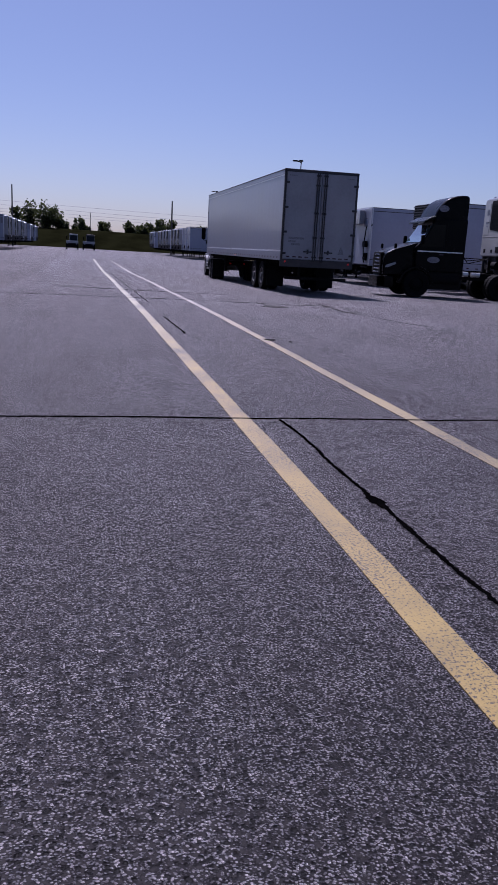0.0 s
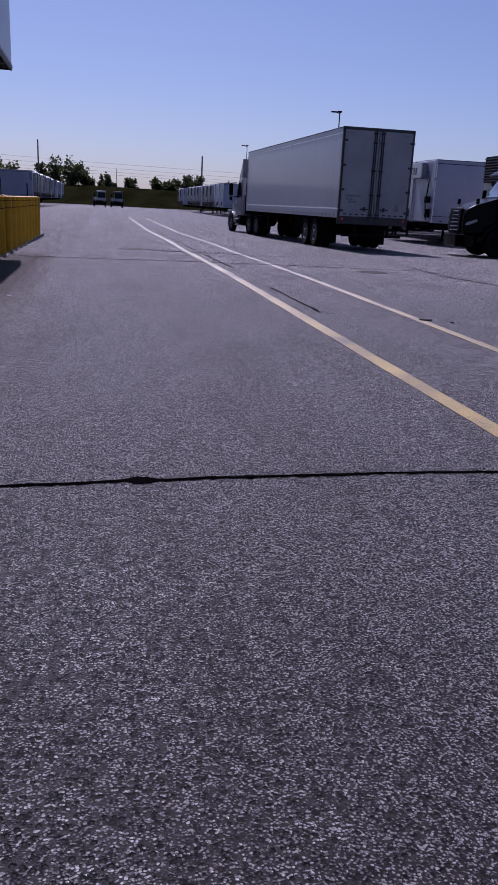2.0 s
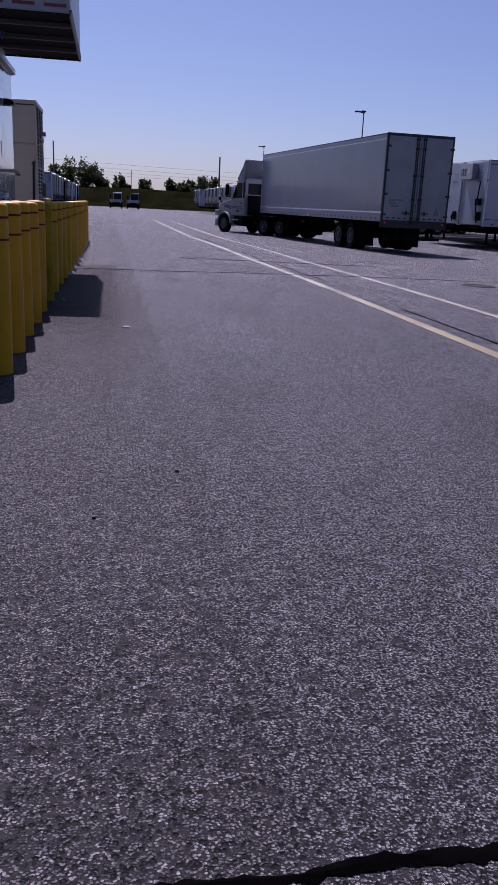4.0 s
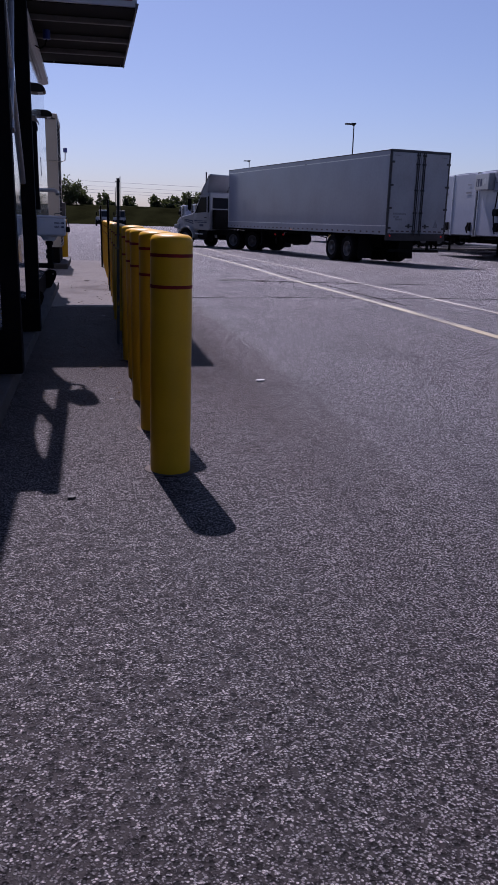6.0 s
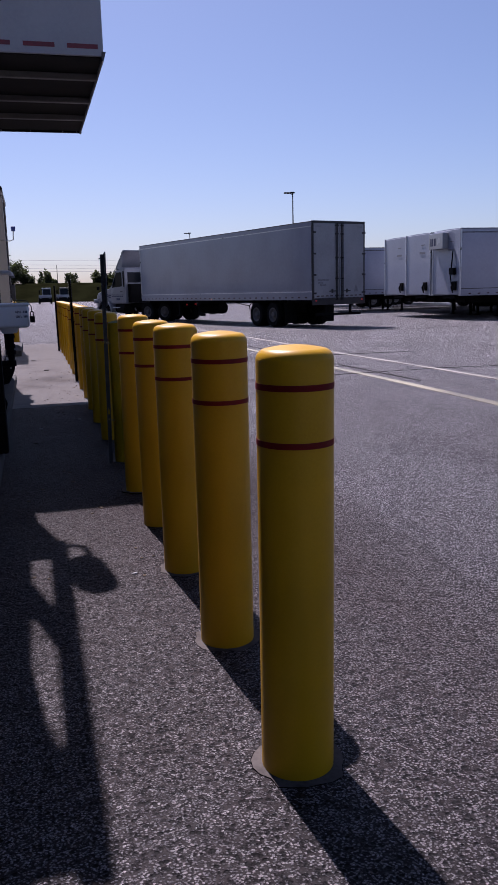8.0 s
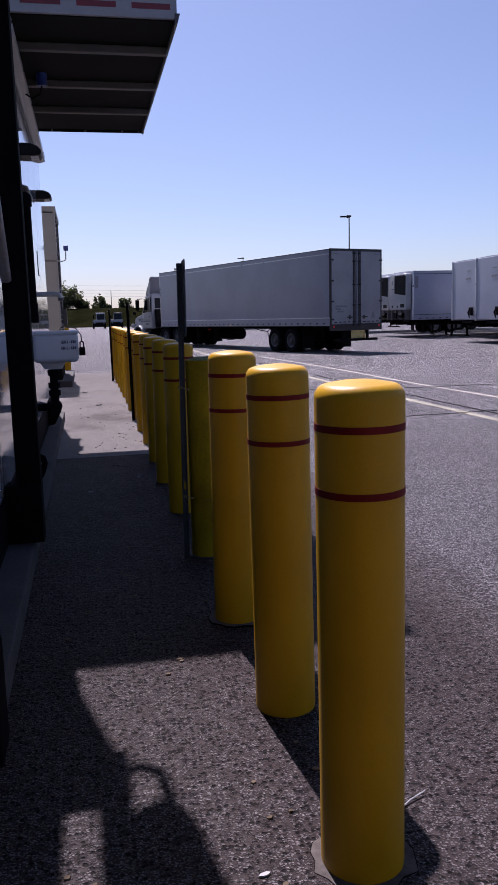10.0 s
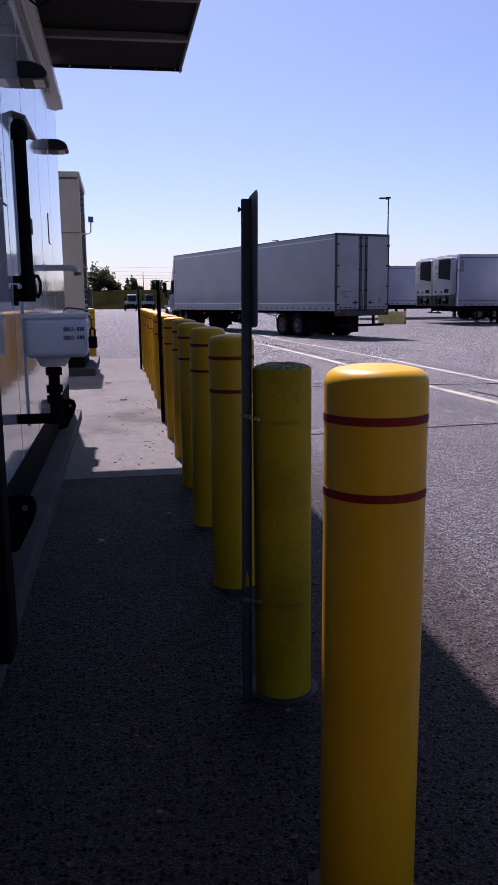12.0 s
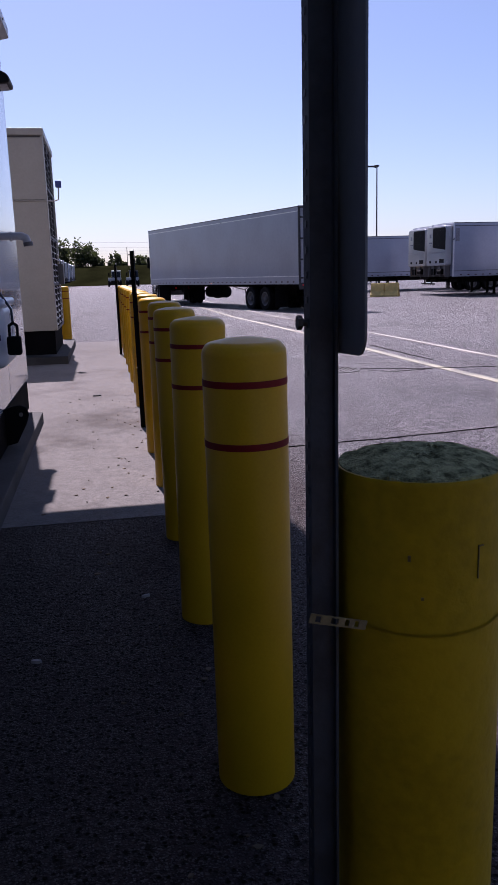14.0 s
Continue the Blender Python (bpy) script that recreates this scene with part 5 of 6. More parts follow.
    for s in (-1, 1):
        bm = B()
        bx(bm, s * 0.95 - 0.31, s * 0.95 + 0.31, 1.98, 1.995, 0.16, zb - 0.08)
        part("mud_flap", bm, TYRE, ob)
        bm = B()
        bx(bm, s * 0.95 - 0.06, s * 0.95 + 0.06, L - 4.05, L - 3.93, 0.35 if lit else 0.02, zb - 0.05, 0.01, 1)
        bx(bm, s * 0.95 - 0.13, s * 0.95 + 0.13, L - 4.13, L - 3.85, 0.32 if lit else -0.01, 0.37 if lit else 0.04, 0.01, 1)
        tube(bm, (s * 0.95, L - 3.99, 0.9), (s * 0.5, L - 4.6, zb - 0.1), 0.03, 8)
        part("landing_leg", bm, CHASSIS, ob)
    if not lit:
        # added deep black beams close the view under the floor and stand for shade
        bm = B()
        for x in (-0.62, 0.62):
            bx(bm, x - 0.05, x + 0.05, 0.9, L - 0.6, zb - 0.34, zb - 0.09, 0.01, 1)
        for y in (1.2, 5.4, 7.4, 9.4, 11.4, 13.4, L - 0.9):
            bx(bm, -0.95, 0.95, y, y + 0.07, zb - 0.32, zb - 0.10)
        part("underframe_beam", bm, CHASSIS, ob, "deep black beams added for the shade under the floor")
    if lit:
        bm = B()
        tube(bm, (0.75, 10.6, 0.68), (0.75, 12.6, 0.68), 0.30, 20)
        part("side_tank", bm, CHASSIS, ob, "black cylindrical tank under the floor")
        bm = B()
        bent(bm, [(-0.9, 6.6, 1.02), (-0.95, 5.9, 0.92), (-1.0, 5.2, 0.86), (-1.0, 4.9, 0.98)], 0.018, 8)
        tube(bm, (-1.0, 5.15, 0.88), (-1.0, 5.1, 0.62), 0.02, 8)
        part("air_line", bm, CHASSIS, ob, "hanging black air line")
    bm = B()
    tube(bm, (-0.95, L - 3.99, 0.75), (0.95, L - 3.99, 0.75), 0.025, 8)
    part("leg_shaft", bm, CHASSIS, ob)
    return ob


def make_tractor(paint, sleeper=False, name="truck_tractor", label="", lit=False, stripes=False):
    """Origin on the ground under the fifth wheel; +y to the front."""
    ob = thing(name, label, "truck")
    cb = 2.52 if not sleeper else 2.15            # back of the cab
    cf = cb + (1.21 if not sleeper else 1.82)     # foot of the windscreen
    nose = cf + (1.55 if not sleeper else 1.28)
    fa = nose - (1.3 if sleeper else 0.95)                              # front axle
    hw = 1.06
    bm = B()
    for x in (-0.43, 0.43):
        bx(bm, x - 0.05, x + 0.05, -1.5, nose - 0.3, 0.72, 1.0, 0.01, 1)
    for y in (-1.3, -0.3, 0.9, 2.4):
        bx(bm, -0.43, 0.43, y, y + 0.12, 0.75, 0.95)
    bx(bm, -0.5, 0.5, -0.45, 0.45, 1.0, 1.09, 0.03, 2)
    part("frame", bm, CHASSIS, ob, "black frame rails and fifth wheel")
    # cab: a side profile drawn across
    top = 2.95
    bm = B()
    prism(bm, [(cb, 0.95), (cf + 0.05, 0.95), (cf + 0.12, 1.85), (cf - 0.12, 2.05), (cf - 0.62, top - 0.12), (cf - 0.85, top), (cb, top)], "x", -hw, hw, 0.07, 3)
    part("cab", bm, paint, ob)
    # roof fairing, open at the back
    rf0, rf1, ft = cb + 0.0, cf - 0.55, (3.80 if sleeper else 3.92)
    bm = B()
    for s in (-1, 1):
        if sleeper:
            break
        prism(bm, [(rf0 + 0.22, top - 0.06), (rf1, top - 0.06), (rf1 - 0.12, top + 0.25), (rf1 - 0.55, ft - 0.14), (rf0 + 0.10, ft)], "x", *sorted((s * (hw - 0.06), s * (hw - 0.02))))
    pts = [(rf1 + 0.10, top - 0.04), (rf1 - 0.10, top + 0.28), (rf1 - 0.52 if not sleeper else rf1 - 0.9, ft - 0.14), (rf0, ft)]
    if sleeper:
        prism(bm, [(rf0, top - 0.3), (rf1 + 0.08, top - 0.3), (rf1 + 0.04, top), (rf1 - 0.06, top + 0.25), (rf1 - 0.22, top + 0.50), (rf1 - 0.42, top + 0.70), (rf1 - 0.68, top + 0.80), (rf1 - 0.95, ft), (rf0, ft)], "x", -hw + 0.02, hw - 0.02, 0.15, 5)
        part("roof_fairing", bm, paint, ob, "tall black sleeper roof")
        for s in (-1, 1):
            bm = B()
            prism(bm, [(rf1 - 0.30 + 0.19 * math.cos(k * 0.5236), top + 0.34 + 0.12 * math.sin(k * 0.5236)) for k in range(12)], "x", *sorted((s * (hw - 0.022), s * (hw - 0.015))))
            part("marking", bm, FADED_INK, ob, "pale unreadable oval emblem")
            bm = B()
            bx(bm, *sorted((s * (hw + 0.012), s * (hw + 0.018))), cb + 0.1, cf + 0.02, 1.70, 1.74)
            part("stripe", bm, RAIL, ob, "thin pale stripe")
            bm = B()
            prism(bm, [(cf - 0.62 + 0.24 * math.cos(k * 0.5236), 1.42 + 0.12 * math.sin(k * 0.5236)) for k in range(12)], "x", *sorted((s * (hw + 0.012), s * (hw + 0.017))))
            part("marking", bm, FADED_INK, ob, "pale unreadable oval emblem")
        for s in (-1, 1):
            bm = B()
            bx(bm, *sorted((s * (hw - 0.06), s * (hw - 0.01))), cb + 0.02, cf - 0.30, 0.34, 0.98, 0.03, 2)
            part("side_skirt", bm, paint, ob, "glossy black side skirt")
            for y, l in ((cb - 0.80, 0.34), (cb - 0.34, 0.22)):
                bm = B()
                tube(bm, (s * 0.66, y, 0.94), (s * 0.66, y + l, 0.94), 0.085, 16)
                part("air_tank", bm, RAIL, ob, "pale metal air tank")
    else:
        prism(bm, pts + [(y, z - 0.05) for y, z in pts[::-1]], "x", -hw + 0.03, hw - 0.03, 0.0)
        part("roof_fairing", bm, paint, ob, "tall roof wind deflector, open behind")
        bm = B()
        lin = [(y - 0.03, z - 0.055) for y, z in pts]
        prism(bm, lin + [(y - 0.01, z - 0.02) for y, z in lin[::-1]], "x", -hw + 0.07, hw - 0.07)
        bx(bm, -hw + 0.07, hw - 0.07, rf0 + 0.02, rf1 - 0.1, top, top + 0.03)
        part("fairing_inside", bm, VAN_DOOR, ob, "pale inside of the deflector")
        bm = B()
        bx(bm, -0.85, 0.85, cb - 0.012, cb + 0.02, 2.12, 2.70, 0.02, 2)
        part("rear_window", bm, DARK_GLASS, ob, "dark rear window")
        bm = B()
        bx(bm, -0.88, 0.88, cb - 0.25, cb - 0.02, 1.02, 2.06, 0.03, 2)
        part("back_rack", bm, CHASSIS, ob, "dark rack behind the cab")
    # hood with round fenders
    bm = B()
    if sleeper:
        prism(bm, [(cf - 0.05, 0.85), (nose - 0.10, 0.75), (nose - 0.04, 0.95), (nose - 0.06, 1.42), (nose - 0.16, 1.60), (nose - 0.42, 1.74), (cf + 0.05, 2.0), (cf - 0.05, 2.0)], "x", -0.90, 0.90, 0.13, 5)
    else:
        prism(bm, [(cf - 0.05, 0.85), (nose - 0.06, 0.75), (nose, 0.95), (nose - 0.05, 1.42), (nose - 0.22, 1.60), (cf + 0.05, 1.90), (cf - 0.05, 1.9)], "x", -0.86, 0.86, 0.11, 4)
    part("hood", bm, paint, ob)
    for s in (-1, 1):
        bm = B()
        pr = [(fa + 0.66 * math.cos(a), 0.52 + 0.64 * math.sin(a)) for a in [math.pi * k / 12 for k in range(13)]]
        pr += [(fa + 0.57 * math.cos(a), 0.52 + 0.55 * math.sin(a)) for a in [math.pi * k / 12 for k in range(12, -1, -1)]]
        prism(bm, pr, "x", *sorted((s * 0.72, s * 1.14)), 0.02, 2)
        part("fender", bm, paint, ob)
        bm = B()
        if sleeper:
            prism(bm, [(nose - 0.55, 1.20), (nose - 0.22, 1.06), (nose - 0.10, 1.06), (nose - 0.16, 1.16), (nose - 0.50, 1.28)], "x", *sorted((s * 0.80, s * 0.915)), 0.02, 2)
        else:
            bx(bm, *sorted((s * 0.70, s * 1.10)), nose - 0.28, nose - 0.02, 1.00, 1.24, 0.05, 3)
        part("headlamp", bm, HEADLAMP, ob, "clear headlamp")
        # doors and windows
        bm = B()
        prism(bm, [(cf - 1.05, 1.02), (cf - 0.02, 1.02), (cf + 0.03, 1.80), (cf - 0.14, 2.05), (cf - 0.52, 2.78), (cf - 1.05, 2.78)], "x", *sorted((s * (hw - 0.02), s * (hw + 0.012))), 0.008, 1)
        d = part("door", bm, paint, ob)
        bm = B()
        prism(bm, [(cf - 0.97, 1.92), (cf - 0.10, 1.86), (cf - 0.18, 2.06), (cf - 0.54, 2.70), (cf - 0.97, 2.70)], "x", *sorted((s * (hw + 0.0), s * (hw + 0.018))))
        part("side_window", bm, BLACK_GLASS if sleeper else DARK_GLASS, d, "dark side window")
        bm = B()
        bx(bm, *sorted((s * (hw + 0.01), s * (hw + 0.03))), cf - 0.98, cf - 0.82, 1.60, 1.66, 0.006, 1)
        part("handle", bm, DARK_RAIL, d)
        # mirrors on arms
        bm = B()
        if sleeper:
            bx(bm, *sorted((s * (hw + 0.06), s * (hw + 0.24))), cf - 0.16, cf - 0.04, 1.98, 2.30, 0.04, 3)
            tube(bm, (s * (hw - 0.02), cf - 0.05, 1.96), (s * (hw + 0.14), cf - 0.08, 2.02), 0.03, 8)
        else:
            bx(bm, *sorted((s * (hw + 0.18), s * (hw + 0.40))), cf - 0.02, cf + 0.10, 2.02, 2.62, 0.03, 2)
            bent(bm, [(s * hw, cf - 0.05, 2.70), (s * (hw + 0.3), cf + 0.04, 2.66), (s * (hw + 0.3), cf + 0.04, 1.98), (s * hw, cf + 0.0, 1.94)], 0.02, 8)
        part("mirror", bm, BLACK_STEEL, ob, "black side mirror")
        bm = B()
        tube(bm, (s * 0.84, nose - 0.45, 1.50), (s * 1.02, nose - 0.40, 1.80), 0.012, 8)
        bx(bm, *sorted((s * 0.95, s * 1.12)), nose - 0.46, nose - 0.38, 1.76, 1.95, 0.025, 2)
        part("hood_mirror", bm, BLACK_STEEL, ob, "small hood mirror")
        # steps, tanks and side skirt
        bm = B()
        tube(bm, (s * 0.80, cb + 0.15, 0.72), (s * 0.80, cf - 0.35, 0.72), 0.31, 24)
        part("fuel_tank", bm, CHASSIS, ob, "round fuel tank")
        bm = B()
        for z in (0.42, 0.72):
            bx(bm, *sorted((s * 0.80, s * 1.13)), cf - 0.75, cf - 0.15, z, z + 0.04, 0.006, 1)
        part("step", bm, CHASSIS if sleeper else RAIL, ob)
        wheel_set(ob, s * 1.02, fa, False, rim=CHASSIS if sleeper else RIM)
        for y in (-0.65, 0.67):
            wheel_set(ob, s * 1.07, y, True, rim=CHASSIS if sleeper else RIM)
        bm = B()
        bx(bm, s * 0.95 - 0.3, s * 0.95 + 0.3, -1.42, -1.405, 0.18, 0.95)
        part("mud_flap", bm, TYRE, ob)
        bm = B()
        tube(bm, (s * 0.35, -1.56, 0.86), (s * 0.35, -1.50, 0.86), 0.045, 12)
        part("tail_lamp", bm, RED_LAMP if lit else DIM_RED, ob, "lit red tail lamp" if lit else "red tail lamp")
    # screen, visor, grille, bumper
    bm = B()
    prism(bm, [(cf - 0.09, 2.03), (cf - 0.60, top - 0.13), (cf - 0.575, top - 0.115), (cf - 0.06, 2.045)], "x", -hw + 0.12, hw - 0.12)
    part("windscreen", bm, PALE_GLASS, ob, "tinted windscreen")
    bm = B()
    if sleeper:
        prism(bm, [(cf - 0.62, 3.0), (cf - 0.46, 3.0), (cf - 0.14, 2.82), (cf - 0.13, 2.75), (cf - 0.50, 2.90)], "x", -hw + 0.02, hw - 0.02, 0.02, 2)
    else:
        prism(bm, [(cf - 0.66, top - 0.10), (cf - 0.30, top - 0.16), (cf - 0.28, top - 0.20), (cf - 0.60, top - 0.16)], "x", -hw + 0.05, hw - 0.05)
    part("sun_visor", bm, paint, ob)
    for i in range(6 if sleeper else 0):
        bm = B()
        z = 0.86 + i * 0.128
        xs = [-0.60 + 0.1 * k for k in range(13)]
        arc = [(x, nose + 0.045 - 0.16 * (x / 0.6) ** 4 - 0.006 * i) for x in xs]
        prism(bm, arc + [(x, y - 0.06) for x, y in arc[::-1]], "z", z, z + 0.038, 0.006, 1)
        part("grille_bar", bm, CHROME, ob, "curved chrome grille bar")
    for i in range(0 if sleeper else 6):
        bm = B()
        z = 0.88 + i * 0.105
        bx(bm, -0.48, 0.48, nose - 0.07 - 0.012 * i, nose + 0.02 - 0.012 * i, z, z + 0.045, 0.01, 1)
        part("grille_bar", bm, CHROME, ob, "chrome grille bar")
    bm = B()
    bx(bm, -0.60 if sleeper else -0.52, 0.60 if sleeper else 0.52, nose - 0.14, nose - 0.005, 0.80, 1.62 if sleeper else 1.52, 0.04 if sleeper else 0.02, 2)
    part("grille", bm, REEFER_BLACK, ob)
    bm = B()
    prism(bm, [(-1.14, nose - 0.42), (-1.10, nose - 0.08), (-0.7, nose + 0.10), (0.7, nose + 0.10), (1.10, nose - 0.08), (1.14, nose - 0.42), (0.9, nose - 0.42), (0.9, nose - 0.15), (-0.9, nose - 0.15), (-0.9, nose - 0.42)], "z", 0.34, 0.74, 0.02, 2)
    part("bumper", bm, CHROME if not sleeper and not stripes else paint, ob)
    bm = B()
    tube(bm, (0.92, cb - 0.22, 1.0), (0.92, cb - 0.22, 2.9), 0.06, 14)
    part("exhaust_stack", bm, CHASSIS, ob, "dark exhaust stack")
    bm = B()
    for k, c in enumerate((-0.25, 0.0, 0.25)):
        bent(bm, [(c, cb - 0.02, 1.9), (c * 0.8, cb - 0.45, 1.35 + 0.1 * k), (c * 0.6, 0.9, 1.55)], 0.018, 8)
    part("air_hose", bm, CHASSIS, ob, "coiled air hoses")
    if stripes:
        for s in (-1, 1):
            for z, a in ((1.42, cf - 1.0), (1.34, cf - 1.0)):
                bm = B()
                x = s * (hw + 0.0135)
                prism(bm, [(a, z), (cf - 0.05, z + 0.02), (cf - 0.05, z + 0.06), (a, z + 0.04)], "x", *sorted((x, x + s * 0.003)))
                part("stripe", bm, STRIPE, ob)
            bm = B()
            bx(bm, *sorted((s * (hw + 0.0135), s * (hw + 0.017))), cf - 0.75, cf - 0.45, 1.15, 1.27)
            part("marking", bm, STRIPE, ob, "small unreadable marking")
            for z, c in ((1.36, 0.10), (1.22, 0.16)):
                bm = B()
                prism(bm, [(cf + 0.02, z), (cf + 0.75, z + c), (nose - 0.62, z + c + 0.02), (nose - 0.62, z + c + 0.06), (cf + 0.75, z + c + 0.075), (cf + 0.02, z + 0.06)], "x", *sorted((s * 0.855, s * 0.864)))
                part("stripe", bm, STRIPE, ob)
            bm = B()
            bx(bm, *sorted((s * (hw + 0.002), s * (hw + 0.016))), cb + 0.05, cb + 0.16, 1.9, 2.75, 0.004, 1)
            part("window_frame", bm, CHASSIS, ob)
    return ob


# the truck that drives off: trailer and tractor move on their own keys
van = make_trailer(lit=True, name="box_trailer", label="white box trailer with dark rear frame, pulling away behind a truck")
pull = make_tractor(CAB_WHITE, name="truck_tractor", label="white conventional day-cab truck with roof deflector and dark stripes", lit=True, stripes=True)

# black truck with its own cooled trailer, parked across the yard
_bh = 83.0
_hx, _hy = -math.sin(radians(_bh)), math.cos(radians(_bh))
_fx, _fy = 19.56, 18.96
_bt = make_tractor(CAB_BLACK, sleeper=True, name="truck_tractor", label="black sleeper-cab truck parked across the yard")
_bt.matrix_basis = pose(_fx, _fy, gz(_fx, _fy), 0, 0, _bh)
reefer = make_trailer(reefer=True, name="cooled_trailer", label="white refrigerated trailer with front cooling unit")
tagged(reefer, group="parked trailers")
reefer.matrix_basis = pose(19.1 + 16.06, 48.6, gz(30, 45), 0, 0, 94)
copy_thing(reefer, pose(_fx - 15.75 * _hx, _fy - 15.75 * _hy, gz(30, 25), 0, 0, _bh))
_rb = copy_thing(reefer, pose(19.3 + 16.1, 25.9, gz(30, 26), 0, 0, 90))
_bm = B()
bx(_bm, -1.12, 1.12, 16.1, 16.1 + 0.46, 2.90, 3.99, 0.03, 2)
_g = part("top_grille", _bm, REEFER_BLACK, _rb, "wide black louvred condenser")
for _k in range(9):
    _bm = B()
    bx(_bm, -1.14, 1.14, 16.15, 16.1 + 0.49, 2.95 + _k * 0.115, 2.985 + _k * 0.115)
    part("louvre", _bm, RIB, _g)
copy_thing(reefer, pose(19.25 + 16.06, 51.9, gz(30, 48), 0, 0, 94))
dry = make_trailer(reefer=False, name="parked_trailer", label="white dry-van trailer standing on its landing legs")
tagged(dry, group="parked trailers")
dry.matrix_basis = pose(18.0 + 16.1, 34.55, gz(30, 34), 0, 0, 90)
for _y, _dx in ((37.4, 0.15), (63.0, -0.1), (66.0, 0.2)):
    copy_thing(dry, pose(18.0 + 16.1 + _dx, _y, gz(30, _y), 0, 0, 90))
# two hidden trailers, added to block the bright ground seen under the row
for _y, _dx in ((40.3, 3.2), (43.3, 3.6)):
    copy_thing(dry, pose(18.0 + 16.1 + _dx, _y, gz(30, _y), 0, 0, 90))
copy_thing(dry, pose(22.4, 57.4, gz(30, 57), 0, 0, -90))
boxed = make_trailer(reefer=False, name="parked_trailer", label="white trailer with a square nose box and dark lettering")
tagged(boxed, group="parked trailers")
boxed.matrix_basis = pose(18.0 + 16.1, 31.75, gz(30, 32), 0, 0, 90)


def nose_box(ob, L=16.1):
    bm = B()
    bx(bm, -0.2, 1.12, L, L + 0.30, 3.22, 3.95, 0.03, 2)
    u = part("nose_box", bm, CAB_WHITE, ob, "white square nose box")
    for a, b, z0, z1 in ((0.93, 1.00, 3.38, 3.72), (0.70, 0.86, 3.38, 3.72), (0.45, 0.62, 3.38, 3.72)):
        bm = B()
        bx(bm, a, b, L + 0.30, L + 0.304, z0, z1)
        part("marking", bm, INK, u, "dark plain bar")
    bm = B()
    bent(bm, [(-0.7, L + 0.05, 3.1), (-0.75, L + 0.12, 2.5), (-0.6, L + 0.1, 2.0), (-0.75, L + 0.12, 1.6)], 0.03, 8)
    bx(bm, -0.95, -0.55, L, L + 0.16, 2.05, 2.35, 0.02, 1)
    part("hose", bm, CHASSIS, ob, "dark hoses and coupling box")


nose_box(boxed)
# far rows
for _y in (91, 95, 102, 106, 113, 117, 126, 144, 160):
    copy_thing(reefer, pose(-5.6 - 16.1, _y, gz(-5, _y), 0, 0, -90))
for _y in (96, 100, 104, 108, 112, 119, 123, 128, 133, 147, 151):
    copy_thing(dry if _y in (96, 100) else reefer, pose(17.0 + 16.1, _y, gz(17, _y), 0, 0, 90))


# ---------------------------------------------------------------- yard tractors, barriers, poles
def yard_tractor(m, paint=CAB_WHITE, label="small white-cabbed yard tractor standing far off"):
    ob = thing("yard_tractor", label, "yard truck", "yard tractors", m)
    bm = B()
    bx(bm, -1.1, 1.1, -0.05, 3.4, 0.35, 1.05, 0.05, 2)
    part("chassis", bm, CHASSIS, ob)
    bm = B()
    prism(bm, [(0.0, 1.05), (1.75, 1.05), (1.75, 2.0), (1.6, 2.55), (0.15, 2.55)], "x", -0.45, 0.95, 0.06, 2)
    part("cab", bm, paint, ob)
    bm = B()
    bx(bm, -0.5, 1.0, 0.05, 1.75, 2.50, 2.65, 0.04, 2)
    part("cab_roof", bm, WHITE_TAPE if paint is CAB_WHITE else paint, ob, "bright white roof" if paint is CAB_WHITE else "dark roof")
    bm = B()
    prism(bm, [(0.0, 1.52), (0.115, 2.42), (0.18, 2.42), (0.07, 1.52)], "x", -0.38, 0.88)
    part("window", bm, DARK_GLASS, ob)
    bm = B()
    bx(bm, -1.05, 1.05, -0.02, 1.3, 1.05, 1.5, 0.05, 2)
    part("bonnet", bm, CAB_WHITE, ob, "white engine housing")
    bm = B()
    bx(bm, -1.0, -0.8, 0.1, 0.2, 1.7, 2.3, 0.03, 2)
    tube(bm, (-0.9, 0.15, 2.2), (-0.4, 0.2, 2.5), 0.03, 8)
    part("mirror", bm, BLACK_STEEL, ob)
    for s in (-1, 1):
        for y in (0.5, 2.7):
            wheel_set(ob, s * 0.95, y, False)
        bm = B()
        tube(bm, (s * 0.75, -0.06, 0.95), (s * 0.75, 0.0, 0.95), 0.10, 12)
        part("headlamp", bm, HEADLAMP, ob)
    return ob


yard_tractor(pose(1.8, 136, gz(1, 136)))
yard_tractor(pose(4.7, 137, gz(4, 137)), RIB, "small yard tractor with a dark cab and a low white bonnet")


def barrier():
    ob = thing("barrier", "pale yellow painted concrete jersey barrier", "barrier", "concrete barriers")
    bm = B()
    prism(bm, [(-0.30, 0), (0.30, 0), (0.30, 0.10), (0.13, 0.34), (0.08, 0.81), (-0.08, 0.81), (-0.13, 0.34), (-0.30, 0.10)], "y", -0.42, 0.42, 0.015, 2)
    part("block", bm, BARRIER_YELLOW, ob)
    return ob


_b = barrier()
_b.matrix_basis = pose(16.22, 50.3, gz(15, 46), 0, 0, 58)
copy_thing(_b, pose(16.96, 49.85, gz(15, 46), 0, 0, 56))


